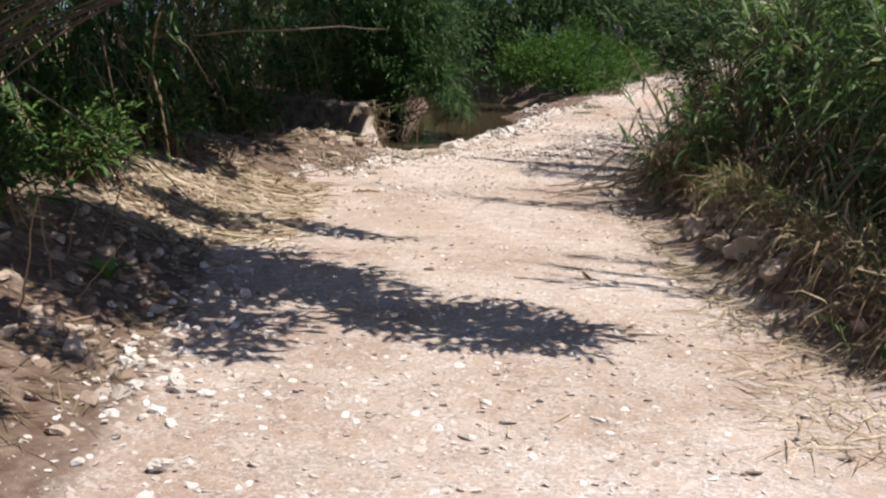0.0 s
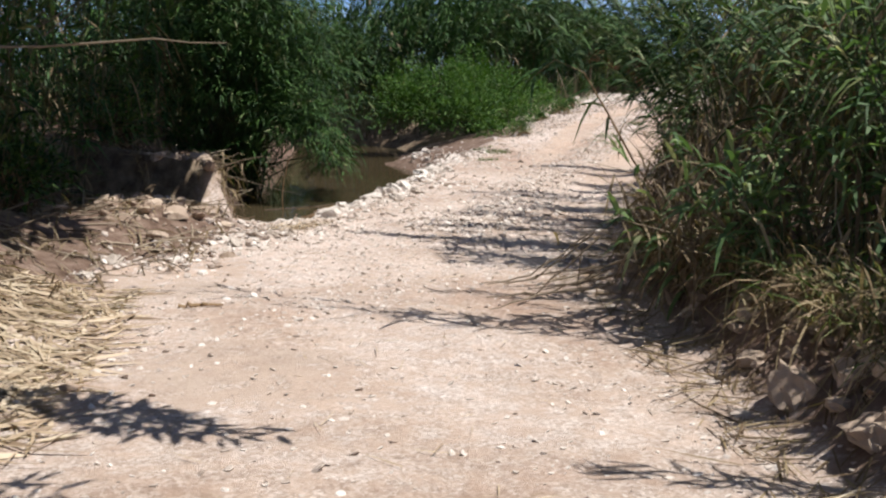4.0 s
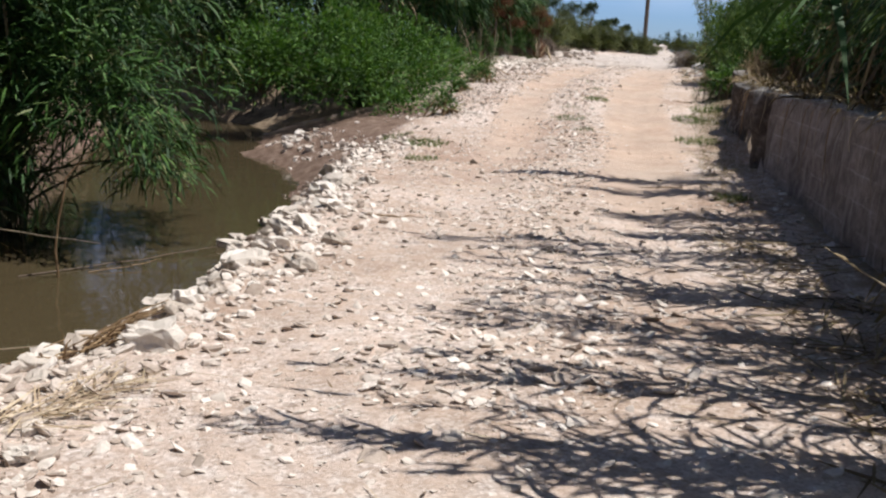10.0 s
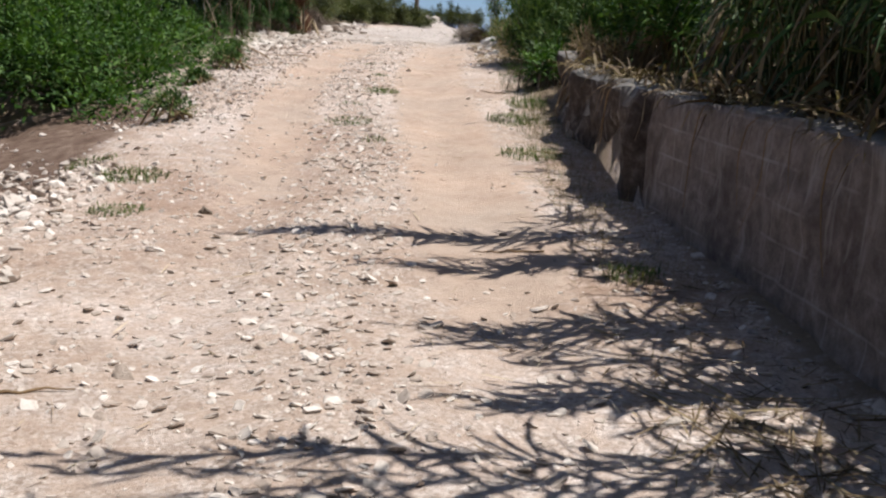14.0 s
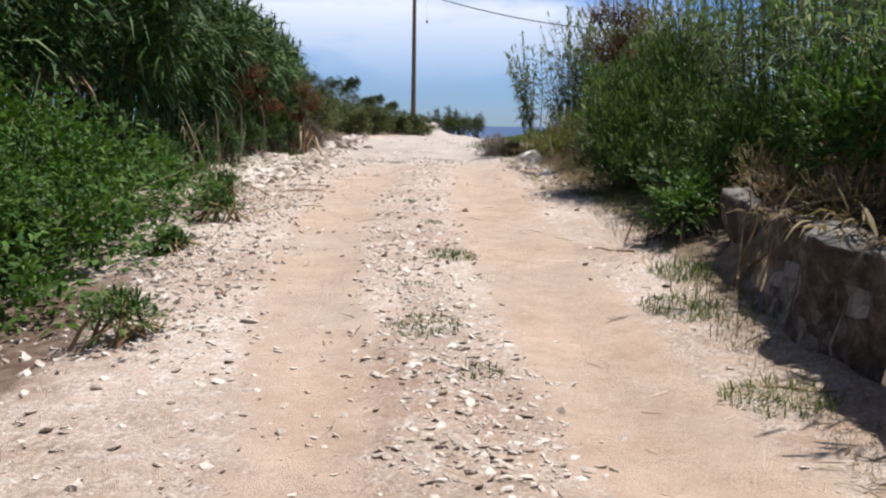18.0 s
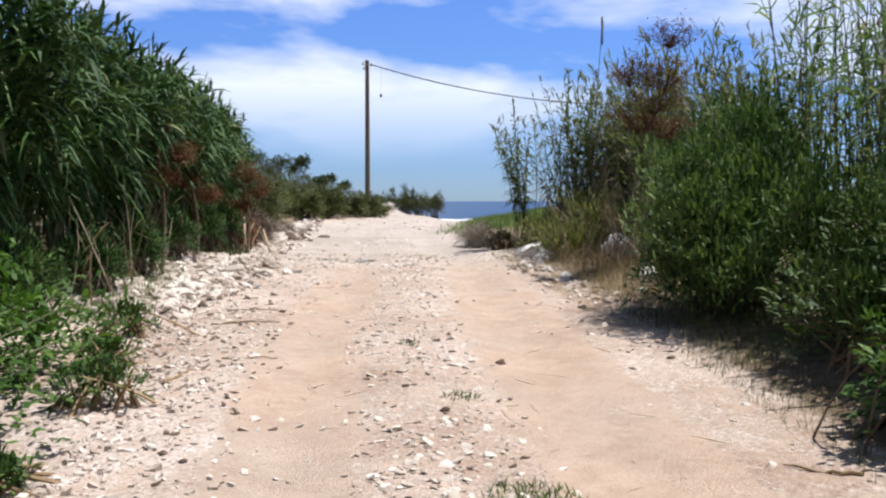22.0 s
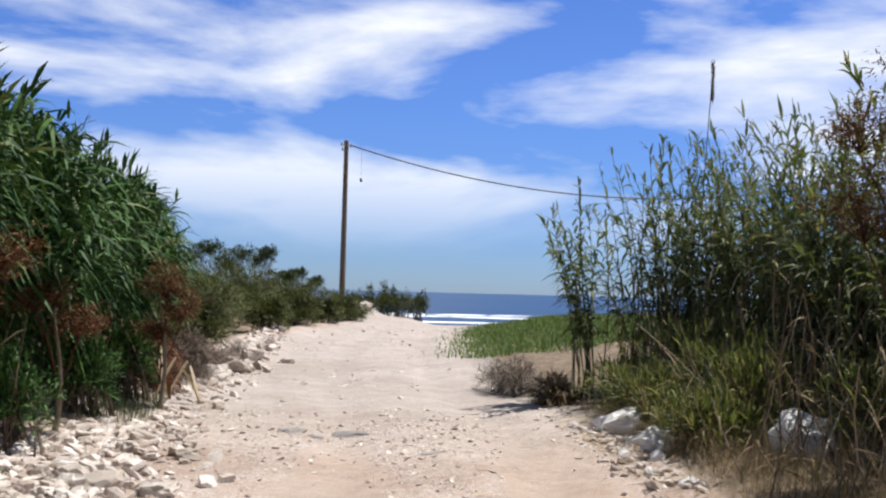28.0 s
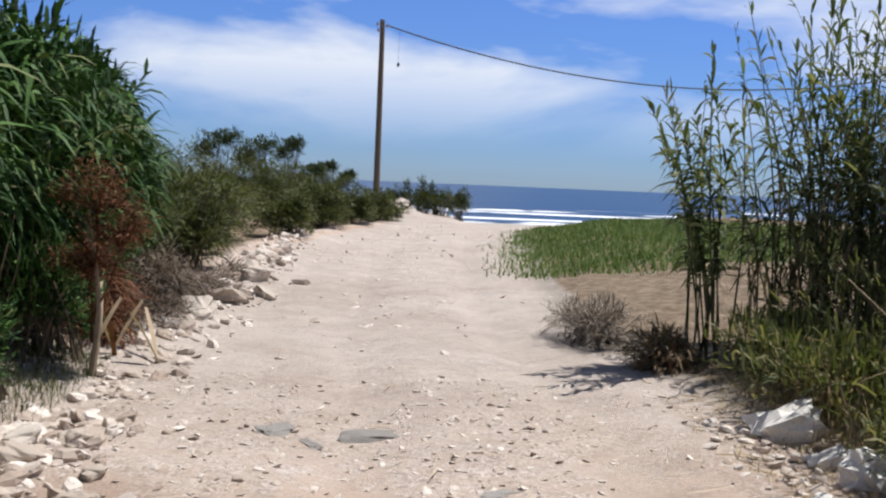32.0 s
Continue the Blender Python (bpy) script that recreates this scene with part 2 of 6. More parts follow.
def wall_mat(name, stops, courses):
    m, n, l, b = mat(name, 0.95, 0.15)
    big, mid = noise_tex(n, l, 1.8, 6, 0.65), noise_tex(n, l, 9, 7, 0.7)
    col = ramp(n, l, mid, stops)
    col = blend(n, l, 0.8, col, ramp(n, l, big, [(0.3, (0.5, 0.44, 0.4)), (0.52, (1, 0.96, 0.92)), (0.7, (1.2, 1.16, 1.1))]), "MULTIPLY")
    w = n.new("ShaderNodeTexCoord")
    sc = n.new("ShaderNodeMapping")
    sc.inputs["Scale"].default_value = (2, 2, 0.6)
    l.new(w.outputs["Object"], sc.inputs["Vector"])
    st = n.new("ShaderNodeTexNoise")
    st.inputs["Scale"].default_value, st.inputs["Detail"].default_value = 2.5, 5
    l.new(sc.outputs[0], st.inputs["Vector"])
    col = blend(n, l, 0.35, col, ramp(n, l, st.outputs["Fac"], [(0.35, (0.72, 0.69, 0.66)), (0.6, (1.06, 1.04, 1.02))]), "MULTIPLY")
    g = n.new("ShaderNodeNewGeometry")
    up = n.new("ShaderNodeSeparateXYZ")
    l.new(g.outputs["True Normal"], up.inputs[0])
    # paler where the surface faces up, broken by noise
    up_pale = ramp(n, l, blend(n, l, 0.55, up.outputs["Z"], mid, "MULTIPLY"), [(0.22, (0, 0, 0)), (0.5, (0.85, 0.85, 0.85))])
    col = blend(n, l, up_pale, col, (0.31, 0.285, 0.255))
    swing = n.new("ShaderNodeMapping")
    swing.inputs["Rotation"].default_value = (0.0, math.pi / 2, math.pi / 2)
    l.new(w.outputs["Object"], swing.inputs["Vector"])
    course = n.new("ShaderNodeTexBrick")
    course.inputs["Scale"].default_value = 1.0
    for socket, value in (("Brick Width", 0.4), ("Row Height", 0.2), ("Mortar Size", 0.012), ("Mortar Smooth", 0.6)):
        course.inputs[socket].default_value = value
    l.new(swing.outputs[0], course.inputs["Vector"])
    salt = ramp(n, l, blend(n, l, 1.0, course.outputs["Fac"], ramp(n, l, big, [(0.42, (0, 0, 0)), (0.6, (courses, courses, courses))]), "MULTIPLY"), [(0.05, (0, 0, 0)), (0.8, (1, 1, 1))])
    col = blend(n, l, salt, col, (0.40, 0.37, 0.345))
    drip = n.new("ShaderNodeMapping")
    drip.inputs["Scale"].default_value = (7, 7, 0.7)
    l.new(w.outputs["Object"], drip.inputs["Vector"])
    run = n.new("ShaderNodeTexNoise")
    run.inputs["Scale"].default_value, run.inputs["Detail"].default_value = 1.6, 4
    l.new(drip.outputs[0], run.inputs["Vector"])
    col = blend(n, l, ramp(n, l, run.outputs["Fac"], [(0.58, (0, 0, 0)), (0.72, (0.7, 0.7, 0.7))]), col, (0.42, 0.39, 0.36))
    l.new(col, b.inputs["Base Color"])
    bump(n, l, b, mid, 0.9, 0.06)
    return m


def water_mat(name, deep, rough, scale, strength, stretch=(1, 1, 1)):
    m, n, l, b = mat(name, rough, 0.5)
    b.inputs["Base Color"].default_value = (*deep, 1)
    b.inputs["IOR"].default_value = 1.33
    c = n.new("ShaderNodeTexCoord")
    k = n.new("ShaderNodeMapping")
    k.inputs["Scale"].default_value = stretch
    l.new(c.outputs["Object"], k.inputs["Vector"])
    t = n.new("ShaderNodeTexNoise")
    t.inputs["Scale"].default_value, t.inputs["Detail"].default_value = scale, 4
    l.new(k.outputs[0], t.inputs["Vector"])
    bump(n, l, b, t.outputs["Fac"], strength, 0.05)
    return m, n, l, b


M_GROUND = ground_mat()
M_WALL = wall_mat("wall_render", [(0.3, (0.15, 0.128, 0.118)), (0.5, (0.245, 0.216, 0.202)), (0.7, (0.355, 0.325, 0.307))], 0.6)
# exposed stained core, its colour also darkened for the reeds' shade
M_WALL_CORE_SHADED = wall_mat("wall_bare_core_shaded", [(0.3, (0.04, 0.032, 0.028)), (0.5, (0.09, 0.075, 0.066)), (0.7, (0.20, 0.178, 0.16))], 0.0)
M_REED = leaf_mat("reed_leaf", [(0.0, (0.016, 0.040, 0.011)), (0.5, (0.036, 0.080, 0.021)), (0.9, (0.085, 0.155, 0.045)), (1.0, (0.19, 0.19, 0.09))], 0.08)
# reed leaf with the sunlit look of the right side put into its colour
M_REED_LIT = leaf_mat("reed_leaf_lit", [(0.0, (0.062, 0.115, 0.045)), (0.5, (0.119, 0.188, 0.075)), (0.88, (0.219, 0.288, 0.138)), (1.0, (0.45, 0.425, 0.263))], 0.33)
M_CANE = stick_mat("cane", [(0.0, (0.05, 0.07, 0.03)), (0.6, (0.085, 0.095, 0.045)), (1.0, (0.17, 0.15, 0.085))])
M_DRY = leaf_mat("dry_leaf", [(0.0, (0.085, 0.056, 0.034)), (0.5, (0.185, 0.128, 0.078)), (1.0, (0.36, 0.28, 0.18))], 0.2, 0.7, 0.2)
M_STRAW = leaf_mat("straw", [(0.0, (0.26, 0.185, 0.125)), (0.5, (0.44, 0.335, 0.235)), (1.0, (0.63, 0.52, 0.395))], 0.1, 0.6, 0.3)
M_STRAWDULL = leaf_mat("dull_straw", [(0.0, (0.14, 0.095, 0.055)), (0.5, (0.26, 0.185, 0.115)), (1.0, (0.46, 0.37, 0.235))], 0.2, 0.7, 0.2)
# dark green reed leaf, darkened further to stand for shade inside the thickets
M_REED_SHADED = leaf_mat("reed_leaf_shaded", [(0.0, (0.012, 0.036, 0.008)), (0.5, (0.027, 0.071, 0.014)), (0.9, (0.075, 0.15, 0.034)), (1.0, (0.17, 0.18, 0.08))], 0.06)
M_DEADCANE = stick_mat("dead_cane", [(0.0, (0.11, 0.082, 0.056)), (0.5, (0.21, 0.165, 0.115)), (1.0, (0.42, 0.35, 0.26))])
M_HERB = leaf_mat("herb_leaf", [(0.0, (0.022, 0.058, 0.010)), (0.5, (0.05, 0.112, 0.02)), (1.0, (0.115, 0.195, 0.042))], 0.25)
M_GRASS = leaf_mat("grass_blade", [(0.0, (0.05, 0.085, 0.022)), (0.5, (0.09, 0.135, 0.04)), (1.0, (0.22, 0.22, 0.10))], 0.25)
M_TAMARISK = leaf_mat("feathery_leaf", [(0.0, (0.017, 0.044, 0.010)), (0.5, (0.045, 0.092, 0.021)), (1.0, (0.125, 0.185, 0.046))], 0.12)
M_FEATHER = leaf_mat("soft_feathery_leaf", [(0.0, (0.021, 0.052, 0.013)), (0.5, (0.056, 0.108, 0.028)), (1.0, (0.155, 0.215, 0.062))], 0.2)
M_SHRUB = leaf_mat("shrub_leaf", [(0.0, (0.034, 0.043, 0.014)), (0.5, (0.068, 0.080, 0.025)), (1.0, (0.13, 0.13, 0.052))], 0.25)
M_REED_OLIVE = leaf_mat("reed_leaf_olive", [(0.0, (0.055, 0.075, 0.03)), (0.5, (0.105, 0.13, 0.055)), (0.85, (0.18, 0.20, 0.095)), (1.0, (0.36, 0.32, 0.19))], 0.3)
M_MEADOW = leaf_mat("meadow_grass", [(0.0, (0.050, 0.095, 0.022)), (0.5, (0.10, 0.165, 0.042)), (1.0, (0.22, 0.25, 0.09))], 0.2)
M_OLIVE = leaf_mat("olive_leaf", [(0.0, (0.06, 0.078, 0.028)), (0.5, (0.108, 0.122, 0.048)), (1.0, (0.30, 0.26, 0.14))], 0.35)
M_JUNIPER = leaf_mat("evergreen_leaf", [(0.0, (0.028, 0.045, 0.022)), (0.6, (0.055, 0.075, 0.036)), (1.0, (0.10, 0.12, 0.06))], 0.15)
M_RUST = leaf_mat("rust_leaf", [(0.0, (0.055, 0.024, 0.016)), (0.5, (0.11, 0.046, 0.028)), (1.0, (0.19, 0.092, 0.055))], 0.2, 0.8, 0.1)
M_GREYTWIG = stick_mat("grey_twig", [(0.0, (0.16, 0.13, 0.105)), (0.5, (0.26, 0.22, 0.18)), (1.0, (0.38, 0.33, 0.28))])
M_BROWNTWIG = stick_mat("brown_twig", [(0.0, (0.14, 0.085, 0.045)), (0.5, (0.25, 0.165, 0.09)), (1.0, (0.38, 0.27, 0.155))])
M_BARK = stick_mat("bark", [(0.0, (0.10, 0.075, 0.055)), (1.0, (0.17, 0.13, 0.10))])
M_ROCK = rock_mat("limestone", (0.44, 0.375, 0.315), (0.80, 0.75, 0.69), True)
M_SLAB = rock_mat("grey_limestone", (0.25, 0.235, 0.22), (0.36, 0.345, 0.325), True)
M_WHITE = rock_mat("white_limestone", (0.74, 0.72, 0.68), (0.86, 0.85, 0.82), True)
M_STONES = rock_mat("limestone_gravel", (0.41, 0.335, 0.28), (0.76, 0.70, 0.64))
M_WATER = water_mat("stream_water", (0.060, 0.046, 0.025), 0.04, 2.2, 0.14)[0]
M_SEA, sn, sl, sb = water_mat("sea_water", (0.008, 0.042, 0.105), 0.3, 0.35, 0.9, (0.25, 1.0, 1.0))

# ---- helpers for meshes ----
RNG = np.random.default_rng(7)


def vnoise(x, y, scale, seed=0):
    """Smooth value noise from -1 to 1."""
    x, y = np.asarray(x, float) * scale + 31.7 * seed, np.asarray(y, float) * scale + 17.3 * seed
    xi, yi = np.floor(x), np.floor(y)
    fx, fy = x - xi, y - yi
    fx, fy = fx * fx * (3 - 2 * fx), fy * fy * (3 - 2 * fy)

    def h(a, b):
        v = np.sin(a * 127.1 + b * 311.7 + seed * 74.7) * 43758.5453
        return (v - np.floor(v)) * 2 - 1

    top = h(xi, yi) * (1 - fx) + h(xi + 1, yi) * fx
    low = h(xi, yi + 1) * (1 - fx) + h(xi + 1, yi + 1) * fx
    return top * (1 - fy) + low * fy


def quad_mesh(name, verts, quads, smooth=False):
    me = bpy.data.meshes.new(name)
    verts, quads = np.asarray(verts, np.float32).reshape(-1, 3), np.asarray(quads, np.int32).reshape(-1, 4)
    me.vertices.add(len(verts))
    me.vertices.foreach_set("co", verts.ravel())
    me.loops.add(quads.size)
    me.loops.foreach_set("vertex_index", quads.ravel())
    me.polygons.add(len(quads))
    me.polygons.foreach_set("loop_start", np.arange(0, quads.size, 4, dtype=np.int32))
    me.polygons.foreach_set("use_smooth", np.full(len(quads), smooth))
    me.update(calc_edges=True)
    return me


def part(name, me, material, parent=None, label="", kind=""):
    if isinstance(me, bmesh.types.BMesh):
        bm, me = me, bpy.data.meshes.new(name)
        bm.to_mesh(me)
        bm.free()
    if material and not me.materials:
        me.materials.append(material)
    ob = new(name, me)
    if parent:
        ob.parent = parent
        ob.matrix_parent_inverse = parent.matrix_world.inverted() if parent.parent is None else Matrix.Identity(4)
    return tagged(ob, label=label, kind=kind)


def thing(name, label, category, at=(0, 0, 0), group="", kind=""):
    ob = new(name)
    ob.matrix_basis = Matrix.Translation(at)
    bpy.context.view_layer.update()
    return tagged(ob, label, category, group, kind)


class Heap:
    """Gathers quads of many small pieces for one mesh."""

    def __init__(self):
        self.v, self.q, self.n = [], [], 0

    def add(self, v, q):
        v = np.asarray(v, float).reshape(-1, 3)
        self.v.append(v)
        self.q.append(np.asarray(q, int).reshape(-1, 4) + self.n)
        self.n += len(v)

    def mesh(self, name, smooth=False):
        return quad_mesh(name, np.concatenate(self.v), np.concatenate(self.q), smooth)


def unit(v):
    return v / np.maximum(np.linalg.norm(v, axis=-1, keepdims=True), 1e-9)


def blades(heap, root, way, length, width, rise, droop, steps=3, twist=0.0):
    """Leaves: strips that leave root along the level direction way (angles), rise and droop."""
    n = len(root)
    length, width, rise, droop = (np.broadcast_to(a, n)[:, None] for a in (length, width, rise, droop))
    t = np.linspace(0, 1, steps + 1)[None, :]
    d = np.stack([np.cos(way), np.sin(way), 0 * way], -1)
    side = np.stack([-np.sin(way), np.cos(way), 0 * way], -1)
    side = unit(side + np.array([0, 0, 1.0]) * (RNG.normal(0, 0.45, n) + twist)[:, None])
    out, up = length * np.cos(rise) * t, length * (np.sin(rise) * t - droop * t * t)
    mid = root[:, None] + d[:, None] * out[..., None] + np.array([0, 0, 1.0]) * up[..., None]
    w = width * np.array([0.55, 1.0, 0.7, 0.06] if steps == 3 else np.interp(t[0], [0, 0.35, 0.75, 1], [0.55, 1, 0.6, 0.06]))[None, :]
    v = np.stack([mid - side[:, None] * w[..., None] / 2, mid + side[:, None] * w[..., None] / 2], 2)
    k = np.arange(steps)[None, :] * 2 + np.arange(n)[:, None] * (2 * (steps + 1))
    heap.add(v, np.stack([k, k + 1, k + 3, k + 2], -1))


def stems(heap, paths, radius, sides=4):
    """Thin tapered stalks along paths (n, k, 3); radius (n, k)."""
    n, k = paths.shape[:2]
    a = np.arange(sides) * 2 * np.pi / sides
    ring = np.stack([np.cos(a), np.sin(a), 0 * a], -1)
    tilt = unit(paths[:, -1] - paths[:, 0])
    flat = np.where(np.abs(tilt[:, 2:3]) < 0.6, 1.0, 0.0)
    ring = ring[None] * np.ones((n, 1, 1))
    side = unit(np.cross(tilt, np.array([0, 0, 1.0]) + 1e-6))
    lying = side[:, None] * np.cos(a)[None, :, None] + np.array([0, 0, 1.0]) * np.sin(a)[None, :, None]
    ring = np.where(flat[:, :, None] > 0.5, lying, ring)
    v = paths[:, :, None] + ring[:, None] * np.broadcast_to(radius, (n, k))[..., None, None]
    i, j = np.meshgrid(np.arange(k - 1), np.arange(sides), indexing="ij")
    q = np.stack([i * sides + j, i * sides + (j + 1) % sides, (i + 1) * sides + (j + 1) % sides, (i + 1) * sides + j], -1).reshape(-1, 4)
    heap.add(v, q[None] + (np.arange(n) * k * sides)[:, None, None])


def canes(cane_heap, leaf_heap, base, height, lean, leaves=16, leaf_len=0.5, leaf_w=0.036, start=0.2, dry_heap=None, dry=0.15):
    """Giant reeds: stalks from base (n, 3) that lean by lean (n, 2) at the top, with alternate drooping leaves."""
    n = len(base)
    s = np.linspace(0, 1, 6)
    bend = np.concatenate([lean, np.zeros((n, 1))], 1)
    sway = np.concatenate([RNG.normal(0, 0.07, (n, 2)), np.zeros((n, 1))], 1)

    def at(u):
        drop = 1 - 0.16 * (np.linalg.norm(lean, axis=1) / height)[:, None] * u**2
        return (base[:, None] + np.array([0, 0, 1.0]) * (height[:, None] * u * drop)[..., None] + bend[:, None] * (u**2)[..., None]
                + sway[:, None] * np.sin(u * 3.1)[..., None])

    u = np.broadcast_to(s, (n, 6))
    stems(cane_heap, at(u), 0.011 * (1.05 - 0.8 * s)[None, :] * RNG.uniform(0.8, 1.25, (n, 1)), 3)
    u = np.sort(RNG.uniform(start, 1.0, (n, leaves)), 1)
    root = at(u).reshape(-1, 3)
    turn = RNG.uniform(0, 6.28, (n, 1)) + np.pi * (np.arange(leaves) % 2) + RNG.normal(0, 0.7, (n, leaves))
    bowed = np.linalg.norm(lean, axis=1)[:, None] > 0.55
    along_ = np.arctan2(lean[:, 1], lean[:, 0])[:, None] + 0.55 * (1 - 2 * (np.arange(leaves) % 2)) + RNG.normal(0, 0.35, (n, leaves))
    turn = np.where(bowed, along_, turn)
    u = u.ravel()
    ln = leaf_len * RNG.uniform(0.6, 1.25, len(u)) * np.interp(u, [0.2, 0.7, 1.0], [0.8, 1.1, 0.7])
    rise = np.interp(u, [0.2, 0.8, 1.0], [0.5, 0.8, 1.2]) + RNG.normal(0, 0.22, len(u))
    droop = np.interp(u, [0.2, 0.8, 1.0], [1.0, 0.8, 0.35]) * RNG.uniform(0.5, 1.3, len(u))
    low = (RNG.random(len(u)) < dry * np.interp(u, [0.1, 0.45, 0.7], [3.5, 1.2, 0.15])) if dry_heap is not None else np.zeros(len(u), bool)
    for some, heap in ((~low, leaf_heap), (low, dry_heap)):
        if some.any():
            extra = 0.9 if heap is dry_heap else 0.0
            blades(heap, root[some], turn.ravel()[some], ln[some], leaf_w * RNG.uniform(0.7, 1.3, some.sum()) * (0.8 if extra else 1), rise[some] - extra, droop[some] + extra * 0.4, 3 if n < 700 else 2)


def lump(size, rough=0.16, cuts=2, seed=0):
    """A stone: a cube cut in squares, blown round, flattened and dented. Returns verts and quads."""
    bm = bmesh.new()
    bmesh.ops.create_cube(bm, size=2)
    bmesh.ops.subdivide_edges(bm, edges=bm.edges[:], cuts=cuts - 1, use_grid_fill=True)
    v = np.array([p.co for p in bm.verts])
    q = np.array([[k.index for k in f.verts] for f in bm.faces])
    bm.free()
    r = np.random.default_rng(seed)
    v = unit(v) * 0.72 + v * 0.28
    v = v * r.uniform(0.62, 1.2, 3)
    for _ in range(5):
        d = unit(r.normal(0, 1, 3))
        reach = v @ d
        cap = r.uniform(0.45, 0.9)
        v = v - np.outer(np.maximum(reach - cap, 0) * 0.85, d)
    v = v * (1 + r.normal(0, rough, (len(v), 1)) * 0.5)
    return v * size, q


def scatter_stones(heap, pts, sizes, flat=0.6, kinds=14, seed=1, cuts=2, sink=0.25):
    r = np.random.default_rng(seed)
    shapes = [lump(1.0, seed=100 + k + seed, cuts=cuts) for k in range(kinds)]
    pick = r.integers(0, kinds, len(pts))
    for k in range(kinds):
        some = np.where(pick == k)[0]
        if not len(some):
            continue
        v, q = shapes[k]
        a = r.uniform(0, 6.28, len(some))
        c, s = np.cos(a)[:, None], np.sin(a)[:, None]
        sz = sizes[some][:, None]
        x = (v[None, :, 0] * c - v[None, :, 1] * s) * sz
        y = (v[None, :, 0] * s + v[None, :, 1] * c) * sz
        tip = r.normal(0, 0.3, (len(some), 2))
        z = v[None, :, 2] * sz * flat + x * tip[:, :1] + y * tip[:, 1:] + sz * flat * (1 - 2 * sink) * 0.6
        p = pts[some]
        w = np.stack([x + p[:, :1], y + p[:, 1:2], z + p[:, 2:3]], -1)
        heap.add(w, q[None] + (np.arange(len(some)) * len(v))[:, None, None])


# ---- the lie of the land ----
CY = [-40, -34, -28.5, -25, -21.5, -19, -17, -15, -12, -8, -4, 0, 4, 8, 12, 17, 23, 28, 35, 45, 60, 90]
CX = [13, 9.6, 6.6, 5.2, 3.6, 2.4, 1.3, 0.7, 0.4, 0.15, 0, -0.25, -0.25, 0.0, 0.2, 0.0, 0.4, 0.8, 1.8, 3.2, 5, 8]
LY = [-40, -34, -28.5, -25.5, -23.9, -21.1, -16.8, -15, -12.6, -9.4, -6.9, -4, -2, 0, 3.4, 6, 10, 13, 17, 23, 27, 35, 45, 60]
LX = [9.5, 6.6, 4.9, 3.42, 2.42, 0.54, -1.5, -1.35, -1.35, -1.75, -2.1, -2.2, -2.1, -2.1, -2.3, -2.8, -2.7, -2.6, -1.8, -1.5, -1.5, 0.3, 1.2, -30]
RY = [-40, -34, -28.5, -25, -21.5, -19.9, -17.4, -14.8, -10, -5, 0, 3.4, 5.6, 8, 11.5, 14.5, 17.6, 22, 27.5, 36, 45, 60]
RX = [16, 12, 9, 7.4, 6.05, 4.7, 3.6, 2.35, 2.15, 2.0, 1.6, 1.6, 1.9, 1.75, 1.85, 1.6, 1.5, 1.9, 2.6, 3.6, 5.5, 60]
ZY = [-40, -32, -28.5, -25, -23, -18, -14, -8, -5, -3, 0, 3, 6, 12, 20, 30, 45, 55, 65, 80, 95, 110, 200, 6000]
ZZ = [-0.1, -0.3, -0.45, -0.66, -0.73, -0.77, -0.70, -0.57, -0.44, -0.30, 0.0, 0.14, 0.22, 0.35, 0.40, 0.46, 0.52, 0.5, 0.2, -0.5, -1.35, -2, -4, -40]
WRY, WRX = [-13.4, -13.1, -11.6, -10.6, -9, -7.6, -5.5, -4, -3.2, 0.6, 5, 12], [-2.3, -1.84, -1.93, -1.9, -2.3, -2.44, -3.2, -3.9, -4.8, -5.85, -9.7, -16]
WLY, WLX = [-13.4, -12.6, -11.5, -10.4, -9.4, -7, -1.7, 1, 5, 12], [-2.35, -2.9, -3.75, -4.2, -4.7, -5.8, -8.0, -9.6, -12.6, -21]
XWY, XWX = [-17, -15, -13, -11, -9, -7, -5.2, -5.1, -0.3], [2.8, 2.75, 2.72, 2.6, 2.5, 2.39, 2.24, 2.10, 2.0]
WATER, SEA = -0.95, -1.25


def step(a, b, v):
    t = np.clip((v - a) / (b - a), 0, 1)
    return t * t * (3 - 2 * t)


